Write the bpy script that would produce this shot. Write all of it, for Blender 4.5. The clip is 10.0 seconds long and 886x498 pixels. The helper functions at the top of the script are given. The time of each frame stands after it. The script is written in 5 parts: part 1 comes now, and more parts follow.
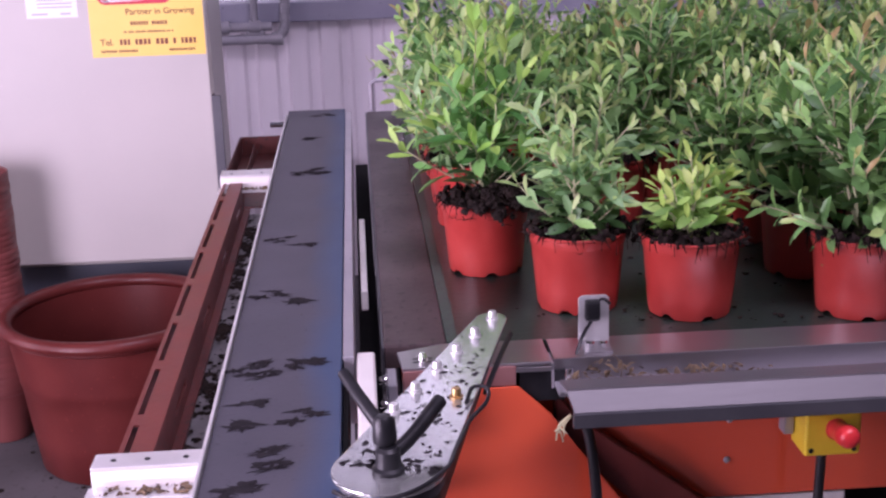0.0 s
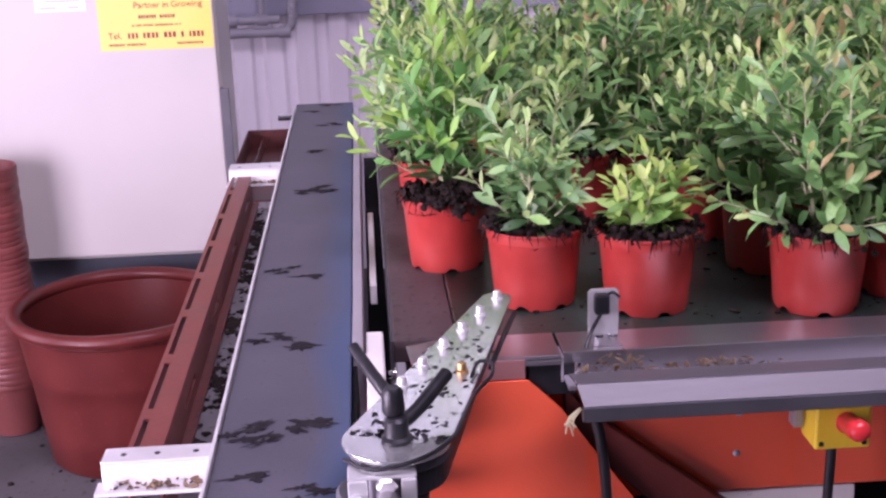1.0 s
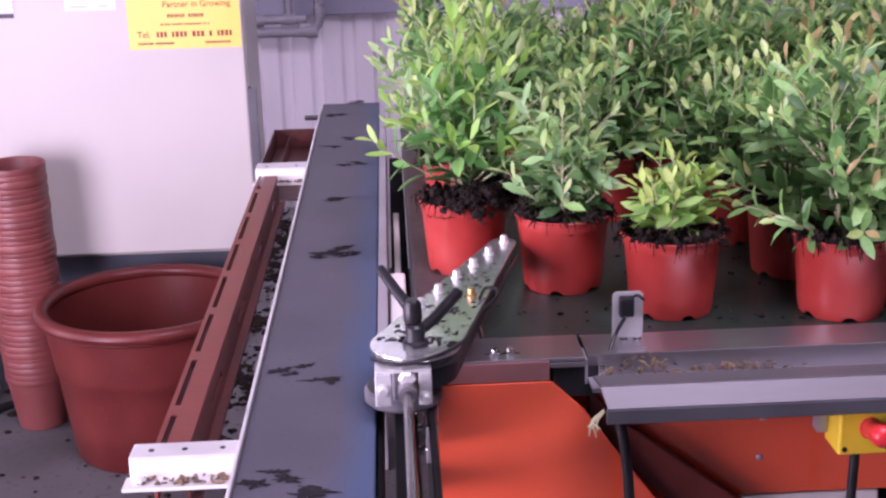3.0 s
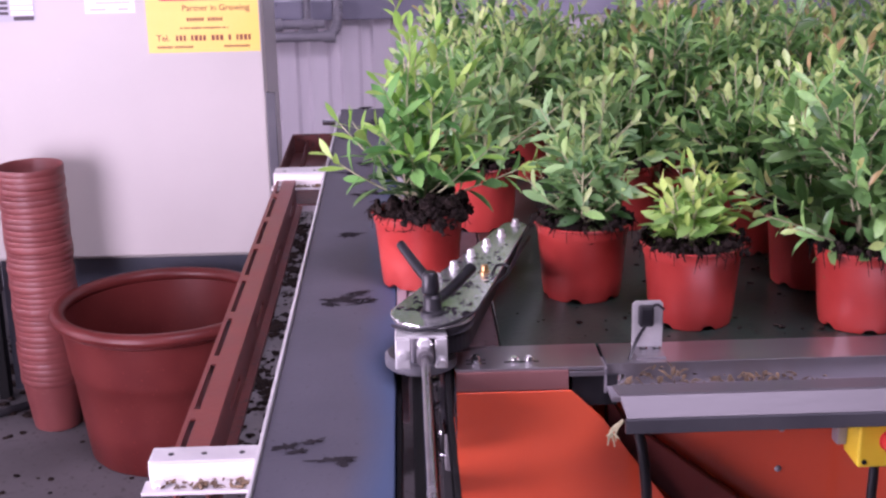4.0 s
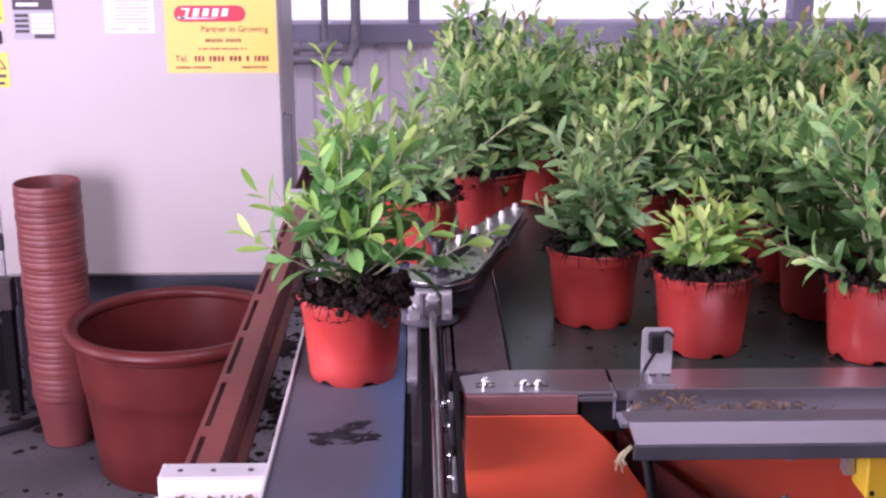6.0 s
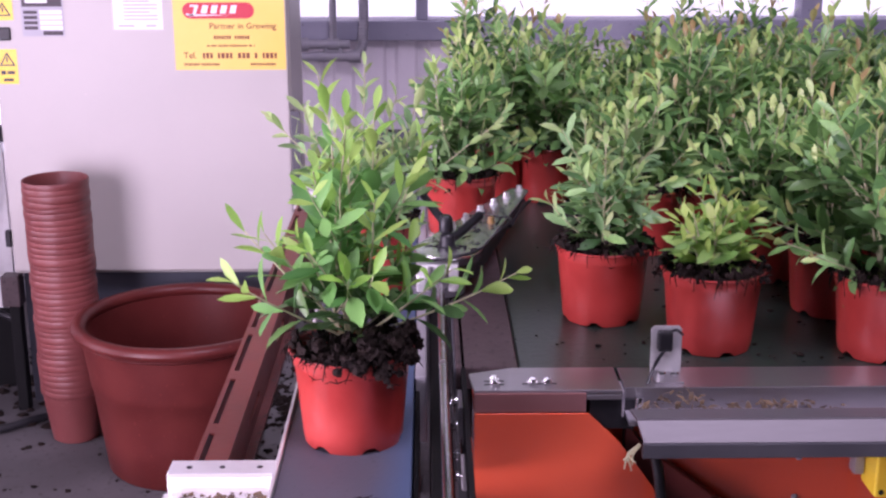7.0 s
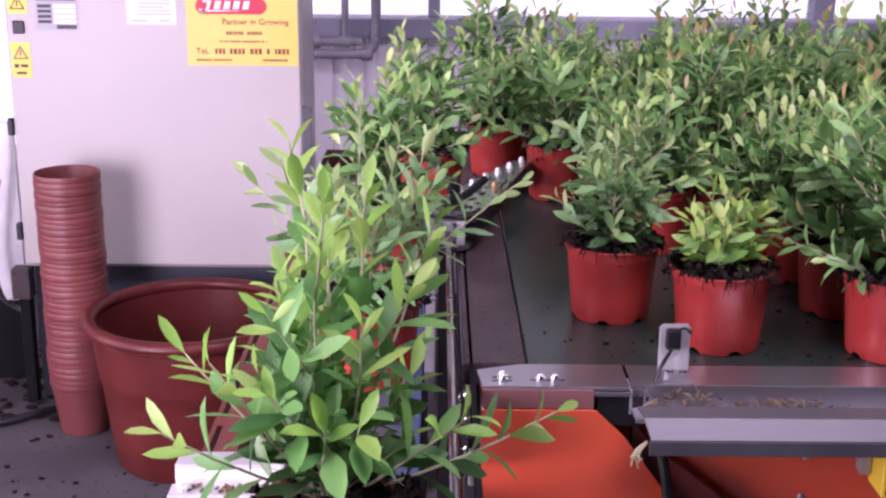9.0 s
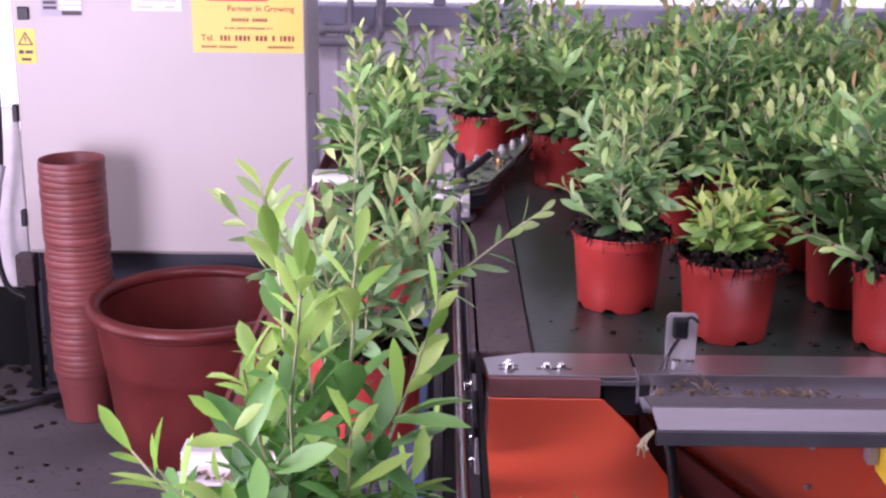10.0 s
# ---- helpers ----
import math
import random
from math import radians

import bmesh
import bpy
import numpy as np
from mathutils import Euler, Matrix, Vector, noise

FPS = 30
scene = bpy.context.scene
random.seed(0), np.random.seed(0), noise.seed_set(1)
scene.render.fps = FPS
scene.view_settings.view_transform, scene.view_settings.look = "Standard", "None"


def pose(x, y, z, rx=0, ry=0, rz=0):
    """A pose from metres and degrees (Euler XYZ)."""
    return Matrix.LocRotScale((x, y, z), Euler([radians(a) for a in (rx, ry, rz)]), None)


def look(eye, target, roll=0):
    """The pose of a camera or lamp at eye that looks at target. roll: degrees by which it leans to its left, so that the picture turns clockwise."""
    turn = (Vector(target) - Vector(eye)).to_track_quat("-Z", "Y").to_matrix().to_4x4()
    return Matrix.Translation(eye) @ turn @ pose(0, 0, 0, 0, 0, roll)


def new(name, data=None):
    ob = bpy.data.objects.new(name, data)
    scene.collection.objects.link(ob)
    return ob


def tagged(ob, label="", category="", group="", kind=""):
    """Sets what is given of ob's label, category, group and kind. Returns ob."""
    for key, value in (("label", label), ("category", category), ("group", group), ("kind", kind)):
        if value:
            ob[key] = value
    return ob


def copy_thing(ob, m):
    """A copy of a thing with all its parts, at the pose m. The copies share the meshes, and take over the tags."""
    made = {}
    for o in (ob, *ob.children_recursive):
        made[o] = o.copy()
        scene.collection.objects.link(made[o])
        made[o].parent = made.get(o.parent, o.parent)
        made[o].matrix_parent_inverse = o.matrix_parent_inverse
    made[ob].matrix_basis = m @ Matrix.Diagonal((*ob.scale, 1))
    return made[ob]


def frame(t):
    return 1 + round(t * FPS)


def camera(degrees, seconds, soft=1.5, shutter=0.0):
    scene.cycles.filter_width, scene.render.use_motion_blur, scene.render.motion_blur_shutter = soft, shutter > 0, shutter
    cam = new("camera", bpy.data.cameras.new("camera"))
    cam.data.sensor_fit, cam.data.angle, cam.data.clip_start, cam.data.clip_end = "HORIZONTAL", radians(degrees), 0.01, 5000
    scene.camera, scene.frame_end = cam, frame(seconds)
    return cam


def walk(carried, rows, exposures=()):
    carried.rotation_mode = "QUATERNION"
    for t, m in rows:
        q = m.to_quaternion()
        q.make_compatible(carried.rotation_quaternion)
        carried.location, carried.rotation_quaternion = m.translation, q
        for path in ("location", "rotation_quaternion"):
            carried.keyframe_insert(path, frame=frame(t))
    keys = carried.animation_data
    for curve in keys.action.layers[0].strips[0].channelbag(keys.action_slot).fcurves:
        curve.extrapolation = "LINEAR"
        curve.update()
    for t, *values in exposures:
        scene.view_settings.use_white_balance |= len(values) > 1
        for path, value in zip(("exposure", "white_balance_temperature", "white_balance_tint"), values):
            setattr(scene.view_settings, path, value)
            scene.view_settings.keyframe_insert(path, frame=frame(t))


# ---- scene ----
cam = camera(38.1, 10.0, soft=2.4)

PATH = [
    (0, (0.105, -0.149, 1.372), (0.224, 1.762, 0.796), -1.7),
    (0.5, (0.101, -0.147, 1.373), (0.214, 1.763, 0.79), -1.8),
    (1, (0.103, -0.147, 1.373), (0.21, 1.762, 0.786), -1.9),
    (1.5, (0.104, -0.147, 1.373), (0.206, 1.762, 0.785), -1.8),
    (2, (0.101, -0.154, 1.376), (0.196, 1.755, 0.788), -1.7),
    (2.5, (0.102, -0.156, 1.377), (0.184, 1.754, 0.79), -1.7),
    (4, (0.089, -0.155, 1.38), (0.142, 1.759, 0.802), -1.1),
    (4.5, (0.089, -0.154, 1.381), (0.133, 1.764, 0.816), -0.7),
    (5, (0.092, -0.159, 1.378), (0.128, 1.764, 0.828), -0.4),
    (5.5, (0.091, -0.165, 1.38), (0.128, 1.76, 0.84), -0.2),
    (7, (0.087, -0.164, 1.381), (0.11, 1.76, 0.836), -0.1),
    (7.5, (0.086, -0.161, 1.381), (0.105, 1.763, 0.834), -0.1),
    (8, (0.086, -0.162, 1.381), (0.101, 1.762, 0.834), 0.1),
    (8.5, (0.085, -0.168, 1.377), (0.097, 1.757, 0.835), 0.4),
    (9, (0.086, -0.17, 1.377), (0.095, 1.754, 0.832), 0.5),
    (9.5, (0.082, -0.166, 1.377), (0.091, 1.756, 0.825), 0.6),
    (10, (0.082, -0.164, 1.374), (0.086, 1.756, 0.812), 0.7),
]
EXPOSURES = [(t, e, 6050, 50) for t, e in ((0.0, -0.18), (0.5, -0.05), (1.0, 0.12), (1.5, 0.21), (2.5, 0.17), (4.0, 0.03), (5.5, 0.03), (7.0, -0.09), (10.0, -0.05))]
walk(cam, [(t, look(eye, target, roll)) for t, eye, target, roll in PATH], EXPOSURES)

# ---- light ----
world = bpy.data.worlds.new("world")
scene.world = world
world.use_nodes = True
wn = world.node_tree.nodes
sky = wn.new("ShaderNodeTexSky")
sky.sky_type = 'NISHITA'
sky.sun_disc = False
sky.sun_elevation = radians(38)
sky.sun_rotation = radians(-60)
world.node_tree.links.new(sky.outputs[0], wn["Background"].inputs[0])
wn["Background"].inputs[1].default_value = 0.05


def area_lamp(name, eye, target, sx, sy, watts, colour):
    data = bpy.data.lights.new(name, 'AREA')
    data.shape, data.size, data.size_y, data.energy, data.color = 'RECTANGLE', sx, sy, watts, colour
    ob = new(name, data)
    ob.matrix_world = look(eye, target)
    return ob


# daylight from the left, from the doorway beyond it, and an overhead fill
# low key from the left, stretched to the floor to lift the panels
area_lamp("side_key_daylight", (-1.78, 0.30, 1.02), (0.3, 1.6, 0.86), 1.5, 1.5, 136, (1.0, 0.96, 0.98))
area_lamp("doorway_daylight", (-2.68, 2.35, 1.15), (0.0, 2.9, 0.8), 0.8, 1.3, 30, (1.0, 0.96, 0.98))
# added fill from above for the plants on the right; no known skylight
area_lamp("top_fill_daylight", (1.0, 0.0, 3.98), (0.7, 1.4, 0.6), 1.7, 1.2, 125, (0.98, 0.97, 1.0))


# ---- materials ----
def material(name):
    m = bpy.data.materials.new(name)
    m.use_nodes = True
    return m, m.node_tree.nodes, m.node_tree.links, m.node_tree.nodes["Principled BSDF"]


def surface(name, a, b, rough=0.5, metal=0.0, scale=8.0, fine=90.0, bump=0.15, spots=None, spot_at=0.62,
            per_object=0.0, stretch=(1, 1, 1), rough_var=0.1, coat=0.0, dist=0.003, spec=0.5):
    """Two colours mixed by broad noise, darkened specks, fine bump and uneven gloss."""
    m, n, l, p = material(name)
    tc = n.new("ShaderNodeTexCoord")
    mp = n.new("ShaderNodeMapping")
    mp.inputs["Scale"].default_value = stretch
    l.new(tc.outputs["Object"], mp.inputs[0])
    big = n.new("ShaderNodeTexNoise")
    big.inputs["Scale"].default_value, big.inputs["Detail"].default_value = scale, 6
    sm = n.new("ShaderNodeTexNoise")
    sm.inputs["Scale"].default_value, sm.inputs["Detail"].default_value = fine, 4
    l.new(mp.outputs[0], big.inputs[0])
    l.new(mp.outputs[0], sm.inputs[0])
    mix = n.new("ShaderNodeMix")
    mix.data_type = 'RGBA'
    mix.inputs[6].default_value, mix.inputs[7].default_value = (*a, 1), (*b, 1)
    ramp = n.new("ShaderNodeValToRGB")
    ramp.color_ramp.elements[0].position, ramp.color_ramp.elements[1].position = 0.35, 0.68
    l.new(big.outputs[0], ramp.inputs[0])
    l.new(ramp.outputs[0], mix.inputs[0])
    colour = mix.outputs[2]
    if spots:
        r2 = n.new("ShaderNodeValToRGB")
        r2.color_ramp.elements[0].position, r2.color_ramp.elements[1].position = spot_at, spot_at + 0.05
        l.new(sm.outputs[0], r2.inputs[0])
        mx = n.new("ShaderNodeMix")
        mx.data_type = 'RGBA'
        l.new(r2.outputs[0], mx.inputs[0])
        l.new(colour, mx.inputs[6])
        mx.inputs[7].default_value = (*spots, 1)
        colour = mx.outputs[2]
    if per_object:
        oi = n.new("ShaderNodeObjectInfo")
        mr = n.new("ShaderNodeMapRange")
        mr.inputs[3].default_value, mr.inputs[4].default_value = 1 - per_object, 1 + per_object
        l.new(oi.outputs["Random"], mr.inputs[0])
        hs = n.new("ShaderNodeHueSaturation")
        l.new(mr.outputs[0], hs.inputs["Value"])
        l.new(colour, hs.inputs["Color"])
        colour = hs.outputs[0]
    l.new(colour, p.inputs["Base Color"])
    rr = n.new("ShaderNodeMapRange")
    rr.inputs[3].default_value, rr.inputs[4].default_value = max(0.02, rough - rough_var), min(1, rough + rough_var)
    l.new(big.outputs[0], rr.inputs[0])
    l.new(rr.outputs[0], p.inputs["Roughness"])
    p.inputs["Metallic"].default_value = metal
    p.inputs["Coat Weight"].default_value = coat
    p.inputs["Specular IOR Level"].default_value = spec
    if bump:
        bp = n.new("ShaderNodeBump")
        bp.inputs["Strength"].default_value, bp.inputs["Distance"].default_value = bump, dist
        l.new(sm.outputs[0], bp.inputs["Height"])
        l.new(bp.outputs[0], p.inputs["Normal"])
    return m


def leaf_material(name, a, b, per_island=True):
    m, n, l, p = material(name)
    if per_island:
        rnd = n.new("ShaderNodeNewGeometry").outputs["Random Per Island"]
    else:
        rnd = n.new("ShaderNodeObjectInfo").outputs["Random"]
    mix = n.new("ShaderNodeMix")
    mix.data_type = 'RGBA'
    mix.inputs[6].default_value, mix.inputs[7].default_value = (*a, 1), (*b, 1)
    l.new(rnd, mix.inputs[0])
    tc = n.new("ShaderNodeTexCoord")
    ns = n.new("ShaderNodeTexNoise")
    ns.inputs["Scale"].default_value = 160
    l.new(tc.outputs["Object"], ns.inputs[0])
    hs = n.new("ShaderNodeHueSaturation")
    mr = n.new("ShaderNodeMapRange")
    mr.inputs[3].default_value, mr.inputs[4].default_value = 0.75, 1.25
    l.new(ns.outputs[0], mr.inputs[0])
    l.new(mr.outputs[0], hs.inputs["Value"])
    l.new(mix.outputs[2], hs.inputs["Color"])
    l.new(hs.outputs[0], p.inputs["Base Color"])
    p.inputs["Roughness"].default_value = 0.40
    tr = n.new("ShaderNodeBsdfTranslucent")
    l.new(hs.outputs[0], tr.inputs[0])
    ms = n.new("ShaderNodeMixShader")
    ms.inputs[0].default_value = 0.36
    l.new(p.outputs[0], ms.inputs[1])
    l.new(tr.outputs[0], ms.inputs[2])
    l.new(ms.outputs[0], n["Material Output"].inputs[0])
    bp = n.new("ShaderNodeBump")
    bp.inputs["Strength"].default_value, bp.inputs["Distance"].default_value = 0.25, 0.001
    l.new(ns.outputs[0], bp.inputs["Height"])
    l.new(bp.outputs[0], p.inputs["Normal"])
    return m


def plain(name, colour, rough=0.5, metal=0.0, emit=0.0):
    m, n, l, p = material(name)
    p.inputs["Base Color"].default_value = (*colour, 1)
    p.inputs["Roughness"].default_value, p.inputs["Metallic"].default_value = rough, metal
    if emit:
        p.inputs["Emission Color"].default_value = (*colour, 1)
        p.inputs["Emission Strength"].default_value = emit
    return m


M_POT = surface("red_plastic", (0.32, 0.030, 0.023), (0.39, 0.044, 0.033), 0.34, scale=20, fine=140, bump=0.06,
                spots=(0.27, 0.036, 0.024), spot_at=0.70, per_object=0.10, coat=0.25)
M_BROWN_POT = surface("brown_plastic", (0.165, 0.041, 0.038), (0.20, 0.053, 0.047), 0.45, scale=12, fine=110, bump=0.1,
                      spots=(0.24, 0.10, 0.08), spot_at=0.68, per_object=0.12)
M_BIN = surface("terracotta_plastic", (0.088, 0.014, 0.0118), (0.118, 0.021, 0.017), 0.40, scale=9, fine=120, bump=0.12,
                spots=(0.15, 0.032, 0.026), spot_at=0.66, spec=0.3)
M_SOIL = surface("peat", (0.007, 0.0045, 0.004), (0.024, 0.016, 0.013), 0.95, scale=60, fine=260, bump=0.9,
                 spots=(0.055, 0.037, 0.027), spot_at=0.66, spec=0.15)
M_STEM = surface("stem_bark", (0.34, 0.37, 0.20), (0.42, 0.37, 0.25), 0.7, scale=40, fine=200, bump=0.3)
M_LEAF = leaf_material("leaf_green", (0.110, 0.285, 0.085), (0.31, 0.57, 0.175))
M_LEAF_OLD_SHADED = leaf_material("leaf_old_shaded", (0.055, 0.155, 0.047), (0.155, 0.295, 0.09))
M_TIP = leaf_material("leaf_young", (0.36, 0.60, 0.15), (0.54, 0.66, 0.25))
M_BRONZE = leaf_material("leaf_bronze", (0.36, 0.38, 0.13), (0.40, 0.27, 0.12))
M_LEAF_ONE = leaf_material("leaf_green_single", (0.072, 0.25, 0.058), (0.22, 0.48, 0.13), False)
M_TIP_ONE = leaf_material("leaf_young_single", (0.24, 0.50, 0.08), (0.39, 0.58, 0.14), False)
def belt_material():
    m = surface("belt_rubber", (0.063, 0.061, 0.077), (0.088, 0.084, 0.104), 0.60, scale=7, fine=160, bump=0.12,
                spots=(0.036, 0.035, 0.039), spot_at=0.66)
    n, l, p = m.node_tree.nodes, m.node_tree.links, m.node_tree.nodes["Principled BSDF"]
    p.inputs["Specular IOR Level"].default_value = 0.28
    old = p.inputs["Base Color"].links[0].from_socket
    tc = n.new("ShaderNodeTexCoord")
    sx = n.new("ShaderNodeSeparateXYZ")
    l.new(tc.outputs["Object"], sx.inputs[0])
    ns = n.new("ShaderNodeTexNoise")
    ns.inputs["Scale"].default_value = 5
    l.new(tc.outputs["Object"], ns.inputs[0])
    ad = n.new("ShaderNodeMath")
    ad.operation = 'MULTIPLY_ADD'
    ad.inputs[1].default_value = 0.05
    l.new(ns.outputs[0], ad.inputs[0])
    l.new(sx.outputs[0], ad.inputs[2])
    # grey turns to blue towards the right edge
    mr = n.new("ShaderNodeMapRange")
    mr.inputs[1].default_value, mr.inputs[2].default_value = 0.045, 0.085
    l.new(ad.outputs[0], mr.inputs[0])
    mx = n.new("ShaderNodeMix")
    mx.data_type = 'RGBA'
    l.new(mr.outputs[0], mx.inputs[0])
    l.new(old, mx.inputs[6])
    mx.inputs[7].default_value = (0.052, 0.078, 0.138, 1)
    l.new(mx.outputs[2], p.inputs["Base Color"])
    return m


M_GREY_ONE = leaf_material("leaf_grey_green", (0.14, 0.31, 0.125), (0.34, 0.56, 0.23), False)
M_GREY_TIP = leaf_material("leaf_grey_tip", (0.32, 0.52, 0.17), (0.44, 0.55, 0.23), False)
M_LIME_ONE = leaf_material("leaf_lime", (0.15, 0.34, 0.07), (0.36, 0.58, 0.14), False)
M_LIME_TIP = leaf_material("leaf_lime_tip", (0.36, 0.56, 0.11), (0.52, 0.63, 0.18), False)
M_BELT = belt_material()
M_SMEAR = surface("soil_smear", (0.016, 0.014, 0.016), (0.030, 0.027, 0.030), 0.95, scale=60, fine=300, bump=0.5, spec=0.08)
M_MAT = surface("green_belt", (0.013, 0.019, 0.016), (0.026, 0.040, 0.032), 0.34, scale=6, fine=120, bump=0.12,
                spots=(0.010, 0.011, 0.010), spot_at=0.62, spec=0.38)
M_STRIP = surface("dirty_brown_strip", (0.070, 0.048, 0.050), (0.046, 0.032, 0.033), 0.5, scale=12, fine=90, bump=0.25,
                  spots=(0.03, 0.022, 0.022), spot_at=0.60, stretch=(1, 0.6, 1), spec=0.25)
M_STEEL = surface("stainless", (0.36, 0.345, 0.36), (0.44, 0.42, 0.44), 0.38, 0.9, scale=6, fine=120, bump=0.05,
                  stretch=(0.2, 1.5, 1), rough_var=0.1)
M_STEEL_DULL = surface("dull_steel", (0.33, 0.32, 0.35), (0.42, 0.40, 0.43), 0.46, 0.5, scale=10, fine=110, bump=0.1,
                       spots=(0.12, 0.10, 0.10), spot_at=0.70)
M_NOSE = surface("brushed_gutter", (0.10, 0.093, 0.10), (0.14, 0.13, 0.14), 0.45, 0.25, scale=9, fine=110, bump=0.08,
                 spots=(0.11, 0.10, 0.10), spot_at=0.70, stretch=(0.3, 1.5, 1))
M_DARK_EDGE = surface("dark_edge", (0.06, 0.06, 0.07), (0.085, 0.085, 0.095), 0.5, 0.3, scale=10, fine=90, bump=0.1)
M_ALU = surface("dirty_aluminium", (0.52, 0.51, 0.51), (0.66, 0.65, 0.65), 0.42, 0.35, scale=12, fine=70, bump=0.12,
                spots=(0.16, 0.12, 0.10), spot_at=0.70)
M_ARM = surface("soiled_zinc", (0.60, 0.62, 0.61), (0.72, 0.74, 0.72), 0.22, 0.85, scale=16, fine=34, bump=0.05,
                spots=(0.03, 0.028, 0.027), spot_at=0.61)
M_ZINC = surface("bright_zinc", (0.60, 0.60, 0.60), (0.72, 0.72, 0.71), 0.34, 0.6, scale=40, fine=160, bump=0.06,
                 spots=(0.34, 0.32, 0.30), spot_at=0.72)
M_ROD = surface("oiled_steel_rod", (0.20, 0.19, 0.20), (0.28, 0.27, 0.28), 0.24, 0.95, scale=30, fine=140, bump=0.04)
M_BRASS = surface("tarnished_brass", (0.50, 0.30, 0.12), (0.62, 0.40, 0.18), 0.36, 0.9, scale=40, fine=160, bump=0.06)
M_CHROME = plain("bright_chrome", (0.80, 0.80, 0.80), 0.12, 1.0)
M_BLACK = surface("black_plastic", (0.010, 0.010, 0.012), (0.018, 0.018, 0.021), 0.42, scale=30, fine=150, bump=0.1, spec=0.35)
M_RUBBER = surface("grey_rubber", (0.07, 0.07, 0.08), (0.10, 0.10, 0.11), 0.6, scale=30, fine=150, bump=0.1)
M_ORANGE = surface("orange_paint", (0.72, 0.088, 0.034), (0.79, 0.11, 0.042), 0.11, scale=5, fine=60, bump=0.03,
                   spots=(0.42, 0.07, 0.03), spot_at=0.73, coat=1.0, rough_var=0.08)
M_RAIL = surface("red_brown_paint", (0.13, 0.026, 0.021), (0.175, 0.040, 0.032), 0.44, scale=12, fine=90, bump=0.12,
                 spots=(0.11, 0.045, 0.038), spot_at=0.68, spec=0.3)
# red-brown paint with dirt specks, darkened to hold the shade on web and pan
M_PAN = surface("shaded_dirty_brown_paint", (0.060, 0.015, 0.013), (0.092, 0.024, 0.020), 0.55, scale=12, fine=90, bump=0.15,
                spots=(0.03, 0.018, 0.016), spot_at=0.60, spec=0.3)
M_TRAY = surface("galvanised_tray", (0.115, 0.11, 0.115), (0.19, 0.18, 0.185), 0.5, 0.4, scale=18, fine=60, bump=0.15,
                 spots=(0.035, 0.03, 0.028), spot_at=0.60)
M_YELLOW = surface("yellow_plastic", (0.80, 0.56, 0.02), (0.84, 0.60, 0.03), 0.4, scale=20, fine=90, bump=0.05)
M_RED = surface("red_button", (0.62, 0.03, 0.03), (0.68, 0.045, 0.045), 0.35, scale=30, fine=90, bump=0.04)
M_CABINET = surface("cabinet_paint", (0.425, 0.405, 0.375), (0.46, 0.435, 0.405), 0.42, scale=3, fine=40, bump=0.03,
                    spots=(0.48, 0.44, 0.42), spot_at=0.74)
M_WALL = surface("white_cladding", (0.58, 0.54, 0.57), (0.68, 0.63, 0.665), 0.5, scale=4, fine=50, bump=0.06,
                 spots=(0.5, 0.46, 0.46), spot_at=0.70, stretch=(2, 2, 0.3))
def let_light_through(m, share):
    """Part of the daylight behind a thin plastic sheet comes through it."""
    n, l = m.node_tree.nodes, m.node_tree.links
    p = n["Principled BSDF"]
    tr = n.new("ShaderNodeBsdfTranslucent")
    l.new(p.inputs["Base Color"].links[0].from_socket, tr.inputs[0])
    ms = n.new("ShaderNodeMixShader")
    ms.inputs[0].default_value = share
    l.new(p.outputs[0], ms.inputs[1])
    l.new(tr.outputs[0], ms.inputs[2])
    l.new(ms.outputs[0], n["Material Output"].inputs[0])


let_light_through(M_WALL, 0.20)
M_PLASTER = surface("hall_plaster", (0.15, 0.145, 0.148), (0.20, 0.195, 0.195), 0.8, scale=2, fine=30, bump=0.1)
M_BEAM = surface("grey_blue_paint", (0.24, 0.24, 0.31), (0.30, 0.30, 0.37), 0.5, scale=8, fine=60, bump=0.08,
                 spots=(0.12, 0.11, 0.12), spot_at=0.68)
M_PIPE = surface("grey_pvc", (0.27, 0.265, 0.30), (0.34, 0.33, 0.36), 0.45, scale=12, fine=80, bump=0.06)
M_FLOOR = surface("concrete_floor", (0.060, 0.055, 0.057), (0.098, 0.090, 0.094), 0.72, scale=3.0, fine=55, bump=0.25,
                  spots=(0.05, 0.045, 0.044), spot_at=0.60, spec=0.3)
# near-black steel; the shade in gaps and under the belts is in its colour
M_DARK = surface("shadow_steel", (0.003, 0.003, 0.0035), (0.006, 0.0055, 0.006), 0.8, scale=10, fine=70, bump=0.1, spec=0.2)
M_BASE = surface("blue_grey_base", (0.055, 0.062, 0.085), (0.075, 0.08, 0.10), 0.55, scale=10, fine=70, bump=0.05)
M_STICKER = surface("yellow_sticker", (0.82, 0.55, 0.10), (0.85, 0.59, 0.13), 0.42, scale=10, fine=60, bump=0.01)
M_PAPER = surface("white_label", (0.74, 0.74, 0.75), (0.79, 0.79, 0.80), 0.5, scale=10, fine=60, bump=0.01)
M_PRINT = plain("dark_print", (0.06, 0.05, 0.055), 0.6)
M_PRINT_RED = plain("red_print", (0.55, 0.03, 0.05), 0.5)
M_PRINT_BROWN = plain("brown_print", (0.20, 0.055, 0.02), 0.5)
M_PRINT_GREY = plain("grey_print", (0.40, 0.40, 0.43), 0.6)
M_CHIP = surface("dry_leaf_scrap", (0.19, 0.125, 0.065), (0.04, 0.026, 0.018), 0.8, scale=70, fine=150, bump=0.3)
